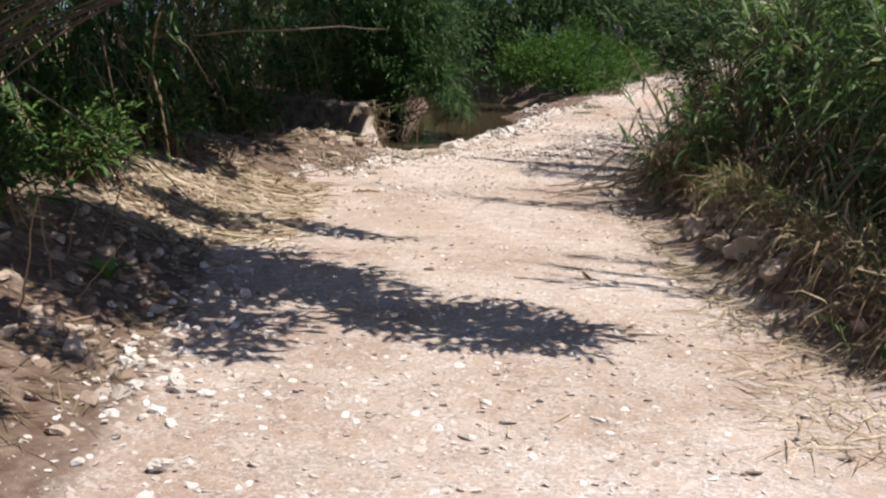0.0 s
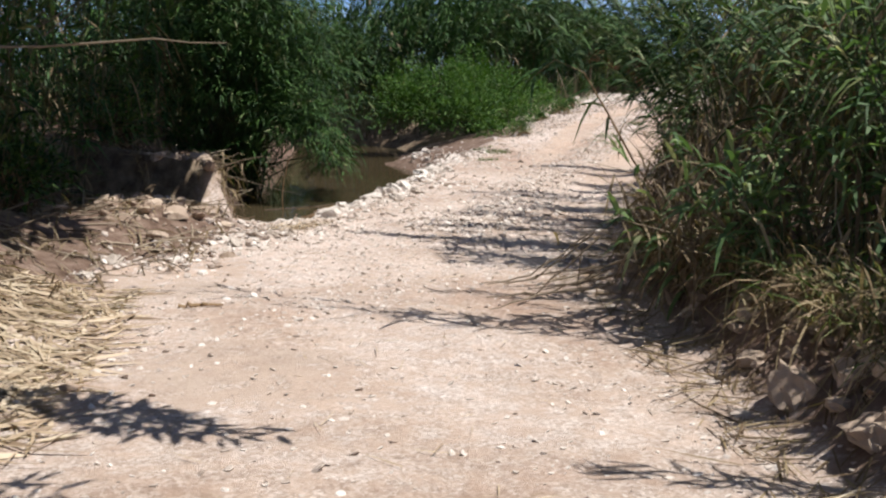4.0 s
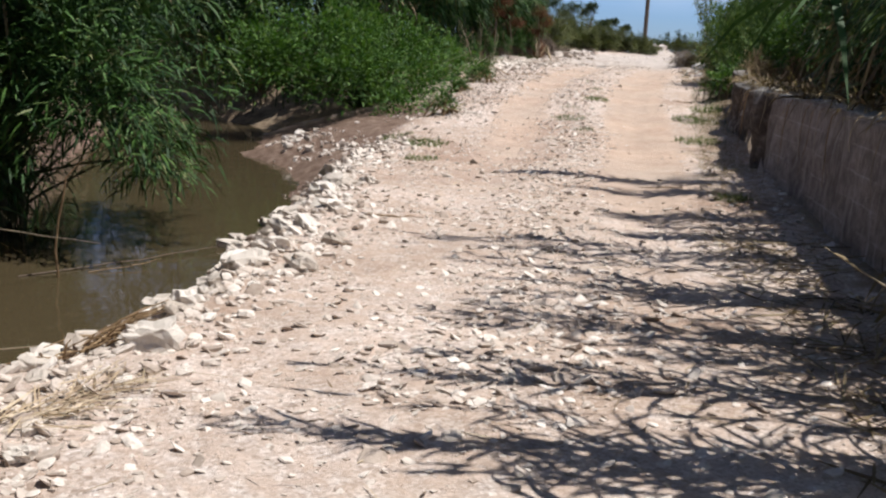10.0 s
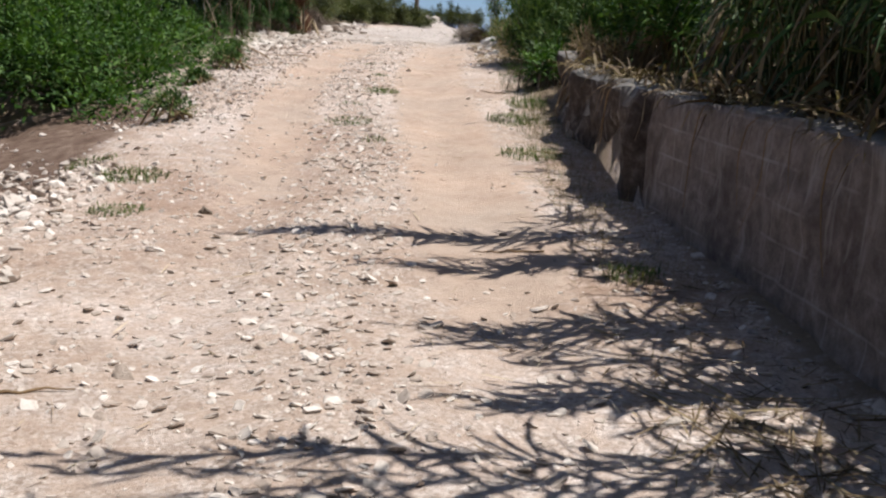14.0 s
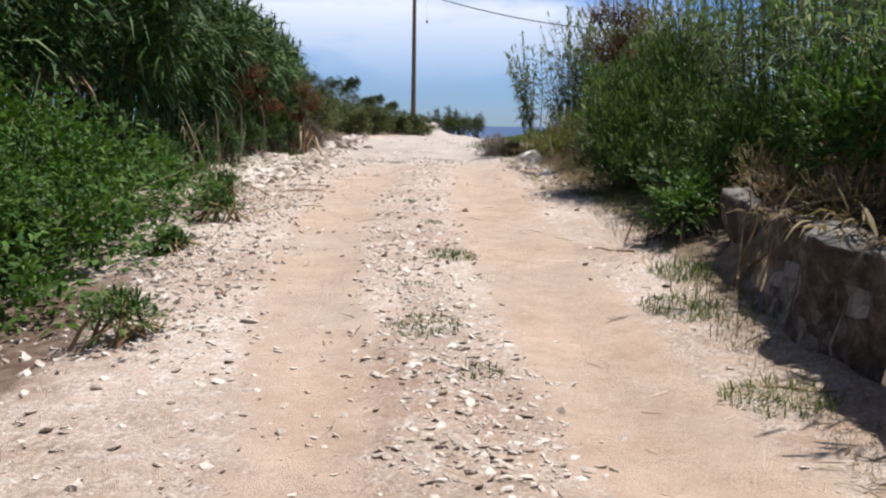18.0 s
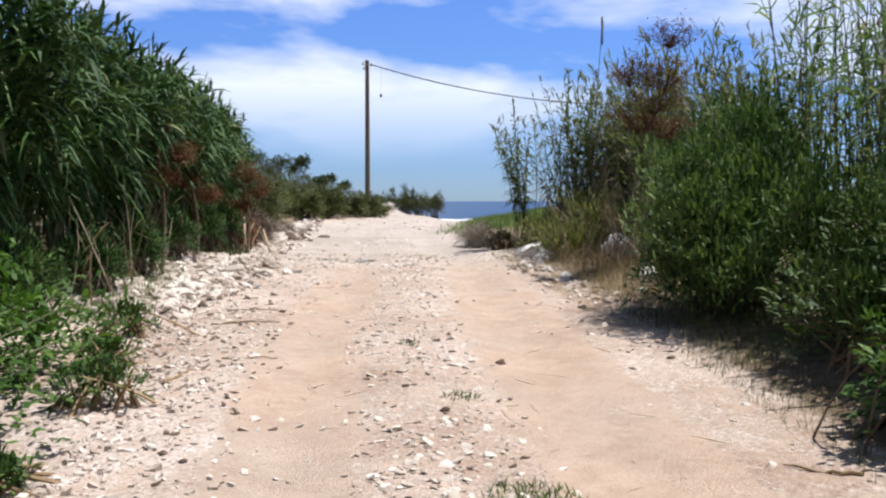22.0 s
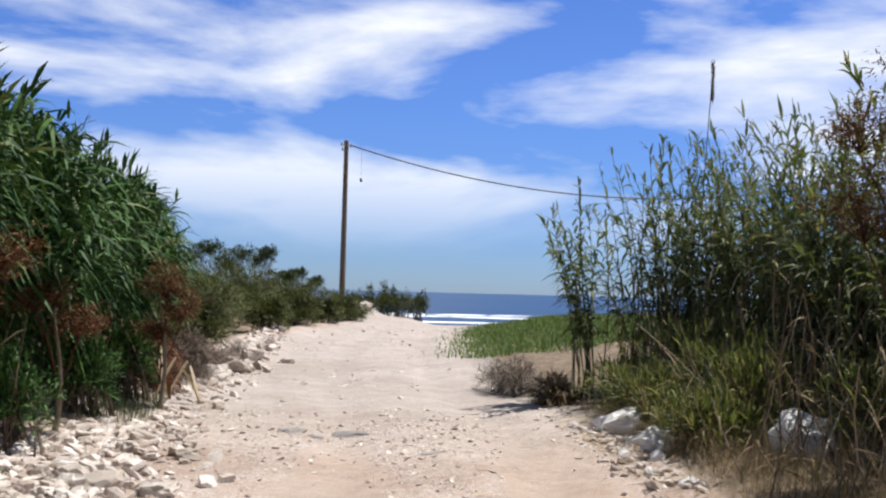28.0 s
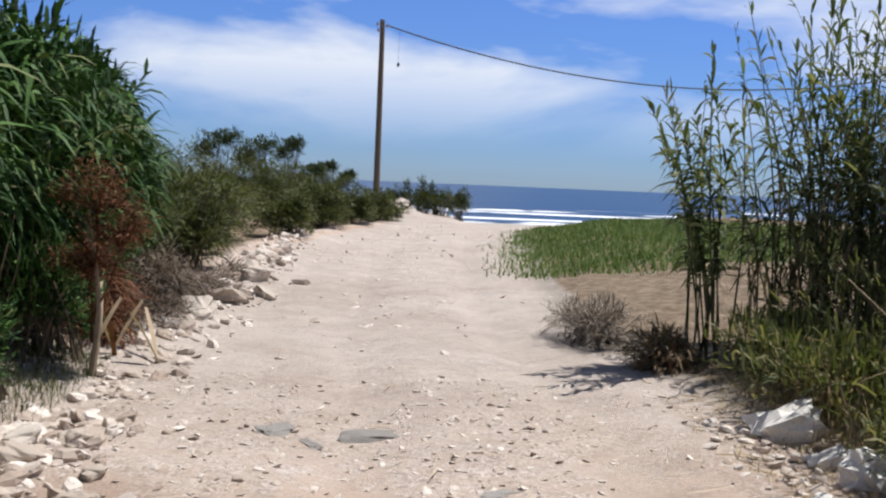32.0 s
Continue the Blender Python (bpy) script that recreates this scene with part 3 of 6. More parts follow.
def land(x, y, fine=True):
    """Height of the ground."""
    x, y = np.asarray(x, float), np.asarray(y, float)
    zr, xl, xr, xc = np.interp(y, ZY, ZZ), np.interp(y, LY, LX), np.interp(y, RY, RX), np.interp(y, CY, CX)
    dl, dr = np.maximum(xl - x, 0), np.maximum(x - xr, 0)
    z = zr + 0 * x
    on = (dl <= 0) & (dr <= 0)
    off = np.abs(x - xc)
    rut = np.exp(-((off - 0.78) / 0.30) ** 2) * step(-13, -7, y) * (1 - step(30, 44, y))
    z = z - 0.045 * rut * (dl < 0.01) * (dr < 0.01)
    # left: bank before the ford, the stream, then a low berm
    early = 1 - step(-17.0, -15.2, y)
    bank = 0.55 * step(0.0, 2.2, dl) + 0.35 * step(1.8, 4.5, dl)
    wr, wl_ = np.interp(y, WRY, WRX), np.interp(y, WLY, WLX)
    u = np.clip(dl / np.maximum(xl - wr, 0.2), 0, 1)
    shore = zr + (WATER - 0.01 - zr) * (0.75 * u + 0.25 * u**3)
    bed = np.where(x < wr, WATER - 0.4 * step(0, 0.8, wr - x), shore)
    bed = np.where(x < wl_ + 0.9, np.minimum(bed, 9), bed)
    rise = WATER + 0.75 * step(-0.12, 0.4, wl_ - x) + 0.3 * step(0.5, 3, wl_ - x)
    closed = wr - wl_ < 0.12
    wet = np.where(x < wl_ + 0.2, np.maximum(rise, WATER - 0.4), bed)
    wet = np.where(closed, shore, wet)
    near = step(-16.0, -13.2, y) * (1 - step(1.5, 4.0, y)) * (1 - step(14, 24, dl))
    berm = zr + 0.16 * np.exp(-((dl - 0.9) / 0.7) ** 2) * step(4, 9, y) * (1 - step(34, 42, y)) + 0.35 * step(1.0, 4.0, dl) * step(2, 6, y)
    left = berm * (1 - near) + wet * near
    left = left * (1 - early) + (zr + bank) * early
    lump_ = np.exp(-(((x + 2.9) / 1.3) ** 2 + ((y + 14.6) / 1.3) ** 2)) * 0.45
    z = np.where(dl > 0, left, z) + lump_ * step(0.1, 0.8, dl)
    # right: slope under the reeds, ground held up by the wall, slope beyond it
    xw = np.interp(y, XWY, XWX)
    inwall = (y > -16.5) & (y < -0.32)
    slope = zr + 0.30 * step(0.05, 0.6, dr) * (1 - step(-16.5, -14.8, y)) + 0.14 * step(0, 1.2, dr) + 0.30 * step(0.8, 3.5, dr) + 0.25 * step(3, 8, dr)
    z = np.where(dr > 0, slope, z)
    back = step(0.14, 0.18, x - xw) * step(-11.5, -11.2, y) + (1 - step(-11.5, -11.2, y)) * step(-0.15, 1.0 - 0.5 * step(-13, -11.4, y), x - xw)
    z = np.where(inwall & (x > xw - 0.2), np.maximum(z, z + (0.37 - z) * back * (1 - step(7, 14, x)) * step(-16.4, -14.0, y)), z)
    z = np.where(y > 55, np.interp(y, ZY, ZZ), z)
    fall = np.interp(y, [36, 45, 55, 65, 80, 95, 110], [0.0, 0.22, 0.5, 0.55, 0.35, 0.0, 0.0]) * step(2.4, 4.2, x - 0.06 * (y - 45))
    z = z - fall
    rough = 0.020 * vnoise(x, y, 1.1, 1) + 0.012 * vnoise(x, y, 3.3, 2) + 0.008 * vnoise(x, y, 8.0, 3)
    z = z + rough * np.where(y > 60, 0, 1) * np.where(on, 0.75, 1.6)
    mnd = np.exp(-(((x - 0.75) / 0.9) ** 2 + ((y - 48.6) / 1.2) ** 2)) * 0.6
    return z + mnd


def spread(points):
    """Uneven grid lines: stretches of (start, end, spacing)."""
    return np.unique(np.concatenate([np.arange(a, b, d) for a, b, d in points] + [[points[-1][1]]]).round(3))


gx = spread([(-5000, -1000, 1000), (-1000, -200, 100), (-200, -60, 20), (-60, -20, 4), (-20, -9, 0.7), (-9, -4, 0.2), (-4, 4, 0.11), (4, 9, 0.17), (9, 20, 0.7), (20, 60, 4), (60, 200, 20), (200, 1000, 100), (1000, 5001, 1000)])
gy = spread([(-3000, -400, 400), (-400, -80, 40), (-80, -36, 2.5), (-36, -29, 0.4), (-29, 14, 0.14), (14, 30, 0.2), (30, 60, 0.5), (60, 120, 2.5), (120, 500, 30), (500, 4501, 500)])
GX, GY = np.meshgrid(gx, gy)
GZ = land(GX, GY)
nx, ny = len(gx), len(gy)
i, j = np.meshgrid(np.arange(ny - 1), np.arange(nx - 1), indexing="ij")
quads = np.stack([i * nx + j, i * nx + j + 1, (i + 1) * nx + j + 1, (i + 1) * nx + j], -1)
ground = part("ground", quad_mesh("ground", np.stack([GX, GY, GZ], -1), quads, True), M_GROUND, None, "pale gravel and sand track with dark soil banks", "structure")
ground["category"] = "ground"


def zones(x, y):
    xl, xr, xc = np.interp(y, LY, LX), np.interp(y, RY, RX), np.interp(y, CY, CX)
    inside = np.minimum(x - xl, xr - x)
    off = x - xc
    rut = np.maximum((0.45 + 0.5 * step(-6, -2, y)) * np.exp(-((off + 0.85) / 0.42) ** 4), np.exp(-((off - 0.85) / 0.52) ** 4)) * step(-10, -6, y) * (1 - step(9, 14, y))
    patch = 0.55 * step(0.1, 0.5, vnoise(x, y, 0.45, 5)) * (1 - step(-12, -8, y)) + 0.25 * step(14, 20, y)
    sand = np.clip(np.maximum(rut, patch), 0, 1) * (inside > -0.3)
    dl, dr = np.maximum(xl - x, 0), np.maximum(x - xr, 0)
    soil = step(-0.35 * (1 - step(-22, -19, y)), 0.55, x * 0 + (xl - x)) * (1 - step(-15, -13, y)) * (1 - step(6, 12, dl)) + step(-0.2, 0.5, dr) * (1 - step(-16, -14, y)) * (1 - step(2, 5, dr)) + step(-0.1, 0.5, dl) * step(-14, -12, y) * (1 - step(-1.5, 1, y)) * 0.85 * (1 - step(6, 12, dl))
    litter = np.maximum(step(-0.25, 0.7, dr) * (y < 48) * np.where(y < -15, step(1.0, 2.5, dr), 1), step(0.8, 2.0, dl) * (y < 48) * ((y < -13) | (y > 0)) + step(6, 8, dl) * (y >= -13) * (y <= 0))
    return sand, np.clip(soil, 0, 1), litter * (1 - step(40, 52, y)), np.maximum(step(46, 58, y), 0.6 * step(8, 16, y) * (inside > -0.5))


for name, values in zip(("sand", "soil", "litter", "beach"), zones(GX, GY)):
    ground.data.attributes.new(name, "FLOAT", "POINT").data.foreach_set("value", values.ravel().astype(np.float32))

# ---- water ----
wy = np.arange(-13.4, 12.1, 0.4)
wa, wb = np.interp(wy, WLY, WLX) - 1.2, np.interp(wy, WRY, WRX) + 0.35
row = np.linspace(0, 1, 9)
wv = np.stack([wa[:, None] + (wb - wa)[:, None] * row, wy[:, None] + 0 * row, np.full((len(wy), 9), WATER)], -1)
i, j = np.meshgrid(np.arange(len(wy) - 1), np.arange(8), indexing="ij")
stream = part("water", quad_mesh("stream", wv, np.stack([i * 9 + j, i * 9 + j + 1, (i + 1) * 9 + j + 1, (i + 1) * 9 + j], -1)), M_WATER, None, "still brown stream water beside the track", "structure")
stream["category"] = "stream"


def swell(x, y):
    """Low waves that steepen towards the shore."""
    k = np.clip((150 - y) / 60, 0, 1) * (y > 88)
    ph = (y + 3.5 * vnoise(x, y, 0.02, 9)) / 17 * 6.283
    return 0.10 * np.sin(ph * 0.6 + vnoise(x, y, 0.05, 4)) + 0.16 * k * np.maximum(np.sin(ph), 0) ** 4


sx = spread([(-4000, -400, 400), (-400, -60, 20), (-60, 120, 1.5), (120, 600, 20), (600, 4001, 400)])
sy = spread([(84, 200, 1.0), (200, 500, 10), (500, 4401, 300)])
SX, SY = np.meshgrid(sx, sy)
i, j = np.meshgrid(np.arange(len(sy) - 1), np.arange(len(sx) - 1), indexing="ij")
k = len(sx)
sea = part("sea", quad_mesh("sea", np.stack([SX, SY, SEA + swell(SX, SY)], -1), np.stack([i * k + j, i * k + j + 1, (i + 1) * k + j + 1, (i + 1) * k + j], -1), True), M_SEA, None, "blue sea with white breakers near the shore", "structure")
sea["category"] = "sea"
# breakers: foam lies where waves break
ph = (SY + 3.5 * vnoise(SX, SY, 0.02, 9)) / 17 * 6.283
crest = np.maximum(np.sin(ph + 0.35), 0) ** 6 * step(-0.1, 0.5, vnoise(SX, SY, 0.035, 12) + 0.5 * vnoise(SX, SY, 0.11, 13) + np.interp(SY, [95, 110, 170, 240], [0.3, 0.2, 0.0, -0.6]) + 0.6 * vnoise(SX, SY, 0.3, 14)) * (SY < 240)
crest = np.maximum(crest, (SY < 94.5) * step(-0.6, 0.2, vnoise(SX, SY, 0.06, 15)))
sea.data.attributes.new("foam", "FLOAT", "POINT").data.foreach_set("value", crest.ravel().astype(np.float32))
fa = sn.new("ShaderNodeAttribute")
fa.attribute_name = "foam"
fmask = ramp(sn, sl, blend(sn, sl, 0.35, fa.outputs["Fac"], noise_tex(sn, sl, 0.8, 5, 0.65), "ADD"), [(0.38, (0, 0, 0)), (0.62, (1, 1, 1))])
sb.inputs["Specular IOR Level"].default_value = 0.25
sl.new(blend(sn, sl, fmask, (0.008, 0.042, 0.105), (0.85, 0.87, 0.88)), sb.inputs["Base Color"])
sl.new(ramp(sn, sl, fmask, [(0.0, (0.32, 0.32, 0.32)), (1.0, (0.9, 0.9, 0.9))]), sb.inputs["Roughness"])

# ---- the retaining wall ----


def retaining_wall():
    ys = np.concatenate([np.arange(-11.4, -5.21, 0.115), [-5.2, -5.1], np.arange(-5.05, -0.29, 0.06)])
    worn = 0.45 + 2.1 * step(-6, -4.6, ys)[:, None]
    xw = np.interp(ys, XWY, XWX)
    top = np.interp(ys, [-11.4, -5.2, -3.0, -0.3], [0.43, 0.42, 0.40, 0.54]) + 0.02 * vnoise(ys, 0 * ys, 0.7, 3) + (0.012 + 0.03 * step(-6, -4, ys)) * (vnoise(ys, 0 * ys, 2.3, 4) + vnoise(ys, 0 * ys, 7, 5))
    lev = np.linspace(0, 1, 21)
    foot = -1.0
    z = foot + (top[:, None] - foot) * lev
    face = xw[:, None] + worn * 0.035 * vnoise(ys[:, None] + 0 * lev, z, 2.2, 6) + 0.02 * vnoise(ys[:, None] + 0 * lev, z, 7.0, 7) + 0.06 * (1 - lev)[None, :] * -1
    pock = step(0.3, 0.7, vnoise(ys[:, None] + 0 * lev, z, 1.3, 8)) * 0.06 * worn
    old = step(-5.2, -4.9, ys)[:, None]
    pock = pock + old * (0.10 * step(0.1, 0.8, vnoise(ys[:, None] + 0 * lev, z, 2.6, 18)) + 0.03 * vnoise(ys[:, None] + 0 * lev, z, 11.0, 19))
    pock = pock + 0.13 * step(-5.1, -4.5, ys)[:, None] * (1 - step(-3.4, -2.6, ys))[:, None] * (1 - step(-0.3, 0.1, z))
    front = np.stack([face + pock, ys[:, None] + 0 * lev, z], -1)
    back = np.stack([xw[:, None] + 0.34 + 0.02 * vnoise(ys[:, None] + 0 * lev, z, 3, 9), ys[:, None] + 0 * lev, z + 0.012], -1)[:, ::-1]
    rows = np.concatenate([front, back], 1)
    rows[-1, :, 1] += 0.06 * vnoise(rows[-1, :, 0] * 3, rows[-1, :, 2], 3.0, 10)
    n, k = rows.shape[:2]
    i, j = np.meshgrid(np.arange(n - 1), np.arange(k - 1), indexing="ij")
    q = np.stack([i * k + j, (i + 1) * k + j, (i + 1) * k + j + 1, i * k + j + 1], -1).reshape(-1, 4)
    ends = []
    for e in (0, n - 1):
        for a in range(20):
            ends.append([e * k + a, e * k + a + 1, e * k + k - 2 - a, e * k + k - 1 - a])
    me = quad_mesh("wall", rows, np.concatenate([q, np.array(ends)]), True)
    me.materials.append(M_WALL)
    me.materials.append(M_WALL_CORE_SHADED)
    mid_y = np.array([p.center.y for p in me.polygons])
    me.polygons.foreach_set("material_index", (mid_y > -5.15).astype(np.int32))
    return part("wall_east", me, None, None, "old grey rendered retaining wall with stains and crumbling top", "structure")


wall = retaining_wall()
wall["category"] = "wall"


# ---- reeds ----


def within(poly, n, rng=RNG):
    """n random points inside a polygon."""
    poly = np.array(poly, float)
    out = np.zeros((0, 2))
    while len(out) < n:
        p = rng.uniform(poly.min(0), poly.max(0), (n * 2, 2))
        a, b = poly, np.roll(poly, -1, 0)
        cross = ((a[None, :, 1] > p[:, 1:]) != (b[None, :, 1] > p[:, 1:])) & (p[:, :1] < (b[:, 0] - a[:, 0]) * (p[:, 1:] - a[:, 1]) / (b[:, 1] - a[:, 1] + 1e-9) + a[:, 0])
        out = np.concatenate([out, p[cross.sum(1) % 2 == 1]])
    return out[:n]


def reed_thicket(label, poly, count, height, lean=(0, 0), leaves=16, leaf_len=0.5, leaf_w=0.036, leaf=None, start=0.18, dry=0.15, spread_=0.35, sink=0.05, front=0, tall=None):
    p = within(poly, count)
    base = np.column_stack([p, land(p[:, 0], p[:, 1]) - sink])
    h = RNG.uniform(*height, count)
    if tall:
        h = h * np.interp(p[:, 1], *tall)
    if front:
        h = h * np.clip(front + 0.34 * (p[:, 0] - np.interp(p[:, 1], RY, RX)), 0.2, 1)
    ln = np.array(lean) + RNG.normal(0, spread_, (count, 2)) * np.minimum(h / 1.8, 1)[:, None]
    cane, green, brown = Heap(), Heap(), Heap()
    canes(cane, green, base, h, ln, leaves, leaf_len, leaf_w, start, brown, dry)
    top = thing("reed_thicket", label, "reeds", (*p.mean(0), float(base[:, 2].mean())), kind="stuff")
    part("canes", cane.mesh("canes"), M_CANE, top, kind="stuff")
    part("leaves", green.mesh("leaves"), leaf or M_REED, top, kind="stuff")
    if brown.n:
        part("dry_leaves", brown.mesh("dry_leaves"), M_DRY, top, kind="stuff")
    return top


def dead_canes(label, poly, count, length, tilt=(0.2, 0.6), aim=None, leaf=0, name="dead_reed_tangle", wide=(0.006, 0.018)):
    """Broken grey-brown stalks that lean and lie over one another."""
    p = within(poly, count)
    base = np.column_stack([p, land(p[:, 0], p[:, 1]) - 0.03])
    L = RNG.uniform(*length, count)
    e = RNG.uniform(*tilt, count)
    a = RNG.uniform(0, 6.28, count) if aim is None else aim + RNG.normal(0, 0.6, count)
    t = np.linspace(0, 1, 4)
    d = np.stack([np.cos(a) * np.sin(e), np.sin(a) * np.sin(e), np.cos(e)], -1)
    path = base[:, None] + d[:, None] * (L[:, None] * t)[..., None]
    path[..., 2] -= 0.12 * L[:, None] * t**2 * np.sin(e)[:, None]
    path[..., :2] += (RNG.normal(0, 0.05, (count, 1, 2)) * np.sin(t * 3.1)[None, :, None])
    low = land(path[..., 0], path[..., 1]) + 0.015
    path[:, 1:, 2] = np.maximum(path, np.concatenate([path[..., :2], low[..., None]], -1))[:, 1:, 2]
    heap, lv = Heap(), Heap()
    stems(heap, path, 0.0085 * np.linspace(1.1, 0.5, 4)[None] * RNG.uniform(0.6, 1.3, (count, 1)))
    top = thing(name, label, "dead reeds", (*p.mean(0), float(base[:, 2].mean())), kind="stuff")
    part("stalks", heap.mesh("stalks"), M_DEADCANE, top, kind="stuff")
    if leaf:
        pick = RNG.integers(0, count, leaf)
        u = RNG.uniform(0.1, 1, leaf)
        root = path[pick, 0] + (path[pick, 3] - path[pick, 0]) * u[:, None]
        blades(lv, root, RNG.uniform(0, 6.28, leaf), RNG.uniform(0.12, 0.36, leaf) * (1 + 10 * (wide[1] - 0.018)), RNG.uniform(*wide, leaf), RNG.uniform(-1.0, 0.4, leaf), RNG.uniform(0.2, 0.9, leaf))
        part("dry_leaves", lv.mesh("dry_leaves"), M_DRY, top, kind="stuff")
    return top


def litter(label, poly, count, length=(0.1, 0.4), width=(0.006, 0.02), material=None, name="straw_litter", lift=0.006):
    """Leaves and stalks that lie flat on the ground."""
    p = within(poly, count)
    L, a = RNG.uniform(*length, count), RNG.uniform(0, 6.28, count)
    z = land(p[:, 0], p[:, 1]) + lift + RNG.uniform(0, 0.02, count)
    heap = Heap()
    tx, ty = p[:, 0] + np.cos(a) * L, p[:, 1] + np.sin(a) * L
    rise = np.arctan2(land(tx, ty) + lift + RNG.uniform(0, 0.03, count) - z, L)
    blades(heap, np.column_stack([p, z]), a, L, RNG.uniform(*width, count), rise, -0.0 + RNG.uniform(-0.05, 0.02, count), twist=0.0)
    top = thing(name, label, "litter", (*p.mean(0), float(z.mean())), kind="stuff")
    part("stalks", heap.mesh("stalks"), material or M_STRAW, top, kind="stuff")
    return top


def tuft(label, at, radius, count, height, material=None, name="grass_tuft", flat=0.5, w=0.008, category="grass", group="grass tufts on the track"):
    r, a = radius * np.sqrt(RNG.random(count)), RNG.uniform(0, 6.28, count)
    x, y = at[0] + r * np.cos(a), at[1] + r * np.sin(a) * 1.0
    heap = Heap()
    blades(heap, np.column_stack([x, y, land(x, y) - 0.01]), RNG.uniform(0, 6.28, count), RNG.uniform(0.5, 1.1, count) * height, RNG.uniform(0.6, 1.3, count) * w, RNG.uniform(0.5, 1.45, count), RNG.uniform(0.1, flat, count))
    ob = part(name, heap.mesh(name), material or M_GRASS, None, label, "stuff")
    ob["category"], ob["group"] = category, group
    return ob


def bush(name, label, category, blobs, leaves, size, material, twig=None, twigs=60, base=None, width=0.35, upright=0.4, group="", cut=2):
    """A shrub: stems from the base fan out into blobs (x, y, z, rx, ry, rz) filled with leaves, thickest near the skin."""
    blobs = np.array(blobs, float)
    share = blobs[:, 3] * blobs[:, 4] * blobs[:, 5]
    pick = RNG.choice(len(blobs), leaves, p=share / share.sum())
    d = unit(RNG.normal(0, 1, (leaves, 3)))
    d[:, 2] = np.where(d[:, 2] < -0.5, -d[:, 2], d[:, 2])
    rad = RNG.random(leaves) ** 0.45
    c = blobs[pick]
    wob = 1 + 0.30 * np.sin(d[:, 0] * 5 + pick) * np.cos(d[:, 1] * 4 + pick * 2) + 0.22 * np.sin(d[:, 2] * 9 + d[:, 0] * 7)
    p = c[:, :3] + d * c[:, 3:] * (rad * wob)[:, None]
    floor = land(p[:, 0], p[:, 1]) + 0.03
    p[:, 2] = np.maximum(p[:, 2], floor)
    heap, wood = Heap(), Heap()
    s = RNG.uniform(0.55, 1.35, leaves) * size
    blades(heap, p, np.arctan2(d[:, 1], d[:, 0]) + RNG.normal(0, 0.8, leaves), s, s * width, upright + d[:, 2] * 0.7 + RNG.normal(0, 0.35, leaves), RNG.uniform(0.1, 0.7, leaves), cut)
    if base is None:
        base = (blobs[:, 0].mean(), blobs[:, 1].mean())
    ends = p[RNG.choice(leaves, twigs)]
    b = np.column_stack([np.full(twigs, base[0]) + RNG.normal(0, 0.18, twigs), np.full(twigs, base[1]) + RNG.normal(0, 0.18, twigs), np.zeros(twigs)])
    b[:, 2] = land(b[:, 0], b[:, 1]) - 0.04
    t = np.linspace(0, 1, 4)
    path = b[:, None] + (ends - b)[:, None] * t[None, :, None]
    path[..., 2] += (np.sin(t * 3.14) * 0.12)[None] * (ends - b)[:, 2:]
    stems(wood, path, 0.012 * np.linspace(1.1, 0.35, 4)[None] * RNG.uniform(0.6, 1.5, (twigs, 1)))
    top = thing(name, label, category, (base[0], base[1], float(land(base[0], base[1]))), group)
    part("branchwork", wood.mesh("branchwork"), twig or M_BARK, top, kind="stuff")
    part("foliage", heap.mesh("foliage"), material, top, kind="stuff")
    return top


# right bank before the ford: reeds hang over the track
reed_thicket("dense green reeds leaning over the track with dry lower leaves", [(7.3, -21.7), (6.1, -19.9), (4.95, -17.7), (4.0, -16.0), (5.2, -15.4), (8.2, -18), (9.4, -21.7)], 340, (2.0, 3.8), (-0.12, 0.1), 20, 0.5, 0.042, M_REED_LIT, 0.05, 0.14, 0.25, 0.05, 0.22)
reed_thicket("green reeds above the grey wall leaning over the track", [(4.3, -16.0), (3.65, -13.6), (3.3, -10), (3.2, -8.5), (5.2, -8.5), (5.7, -15.8)], 300, (1.6, 3.2), (-0.3, 0.0), 19, 0.46, 0.042, M_REED_LIT, 0.08, 0.34, 0.5)
reed_thicket("green reeds standing back behind the wall", [(2.85, -8.6), (2.65, -4.5), (5.2, -4.5), (5.2, -8.6)], 270, (1.5, 2.8), (0.0, 0.0), 19, 0.5, 0.042, M_REED, 0.05, 0.2, 0.3)
reed_thicket("green reeds mixed with dry stalks at the bend", [(3.3, -16.8), (3.1, -15.6), (3.8, -15.6), (4.2, -16.8)], 16, (0.7, 1.4), (-0.35, 0.0), 18, 0.45, 0.045, M_REED_LIT, 0.1, 0.1, 0.3)
dead_canes("tangle of dry brown reeds hanging over the wall", [(3.2, -16.3), (2.6, -11.3), (3.0, -11.0), (4.0, -16.4)], 300, (0.4, 1.3), (0.1, 1.2), None, 2000, wide=(0.010, 0.03))
dead_canes("pale dead stalks sticking out over the wall", [(2.6, -14.6), (2.5, -11.2), (2.8, -11.2), (3.0, -14.6)], 45, (0.25, 0.6), (0.4, 1.4), 3.14, 350, wide=(0.012, 0.035))
dead_canes("dry broken stalks at the foot of the reeds", [(7.2, -21.9), (5.75, -19.7), (4.6, -17.3), (3.3, -15.5), (3.8, -15.4), (6.3, -19.5), (7.9, -21.9)], 150, (0.2, 1.0), (0.1, 1.2), None, 900, wide=(0.012, 0.04))
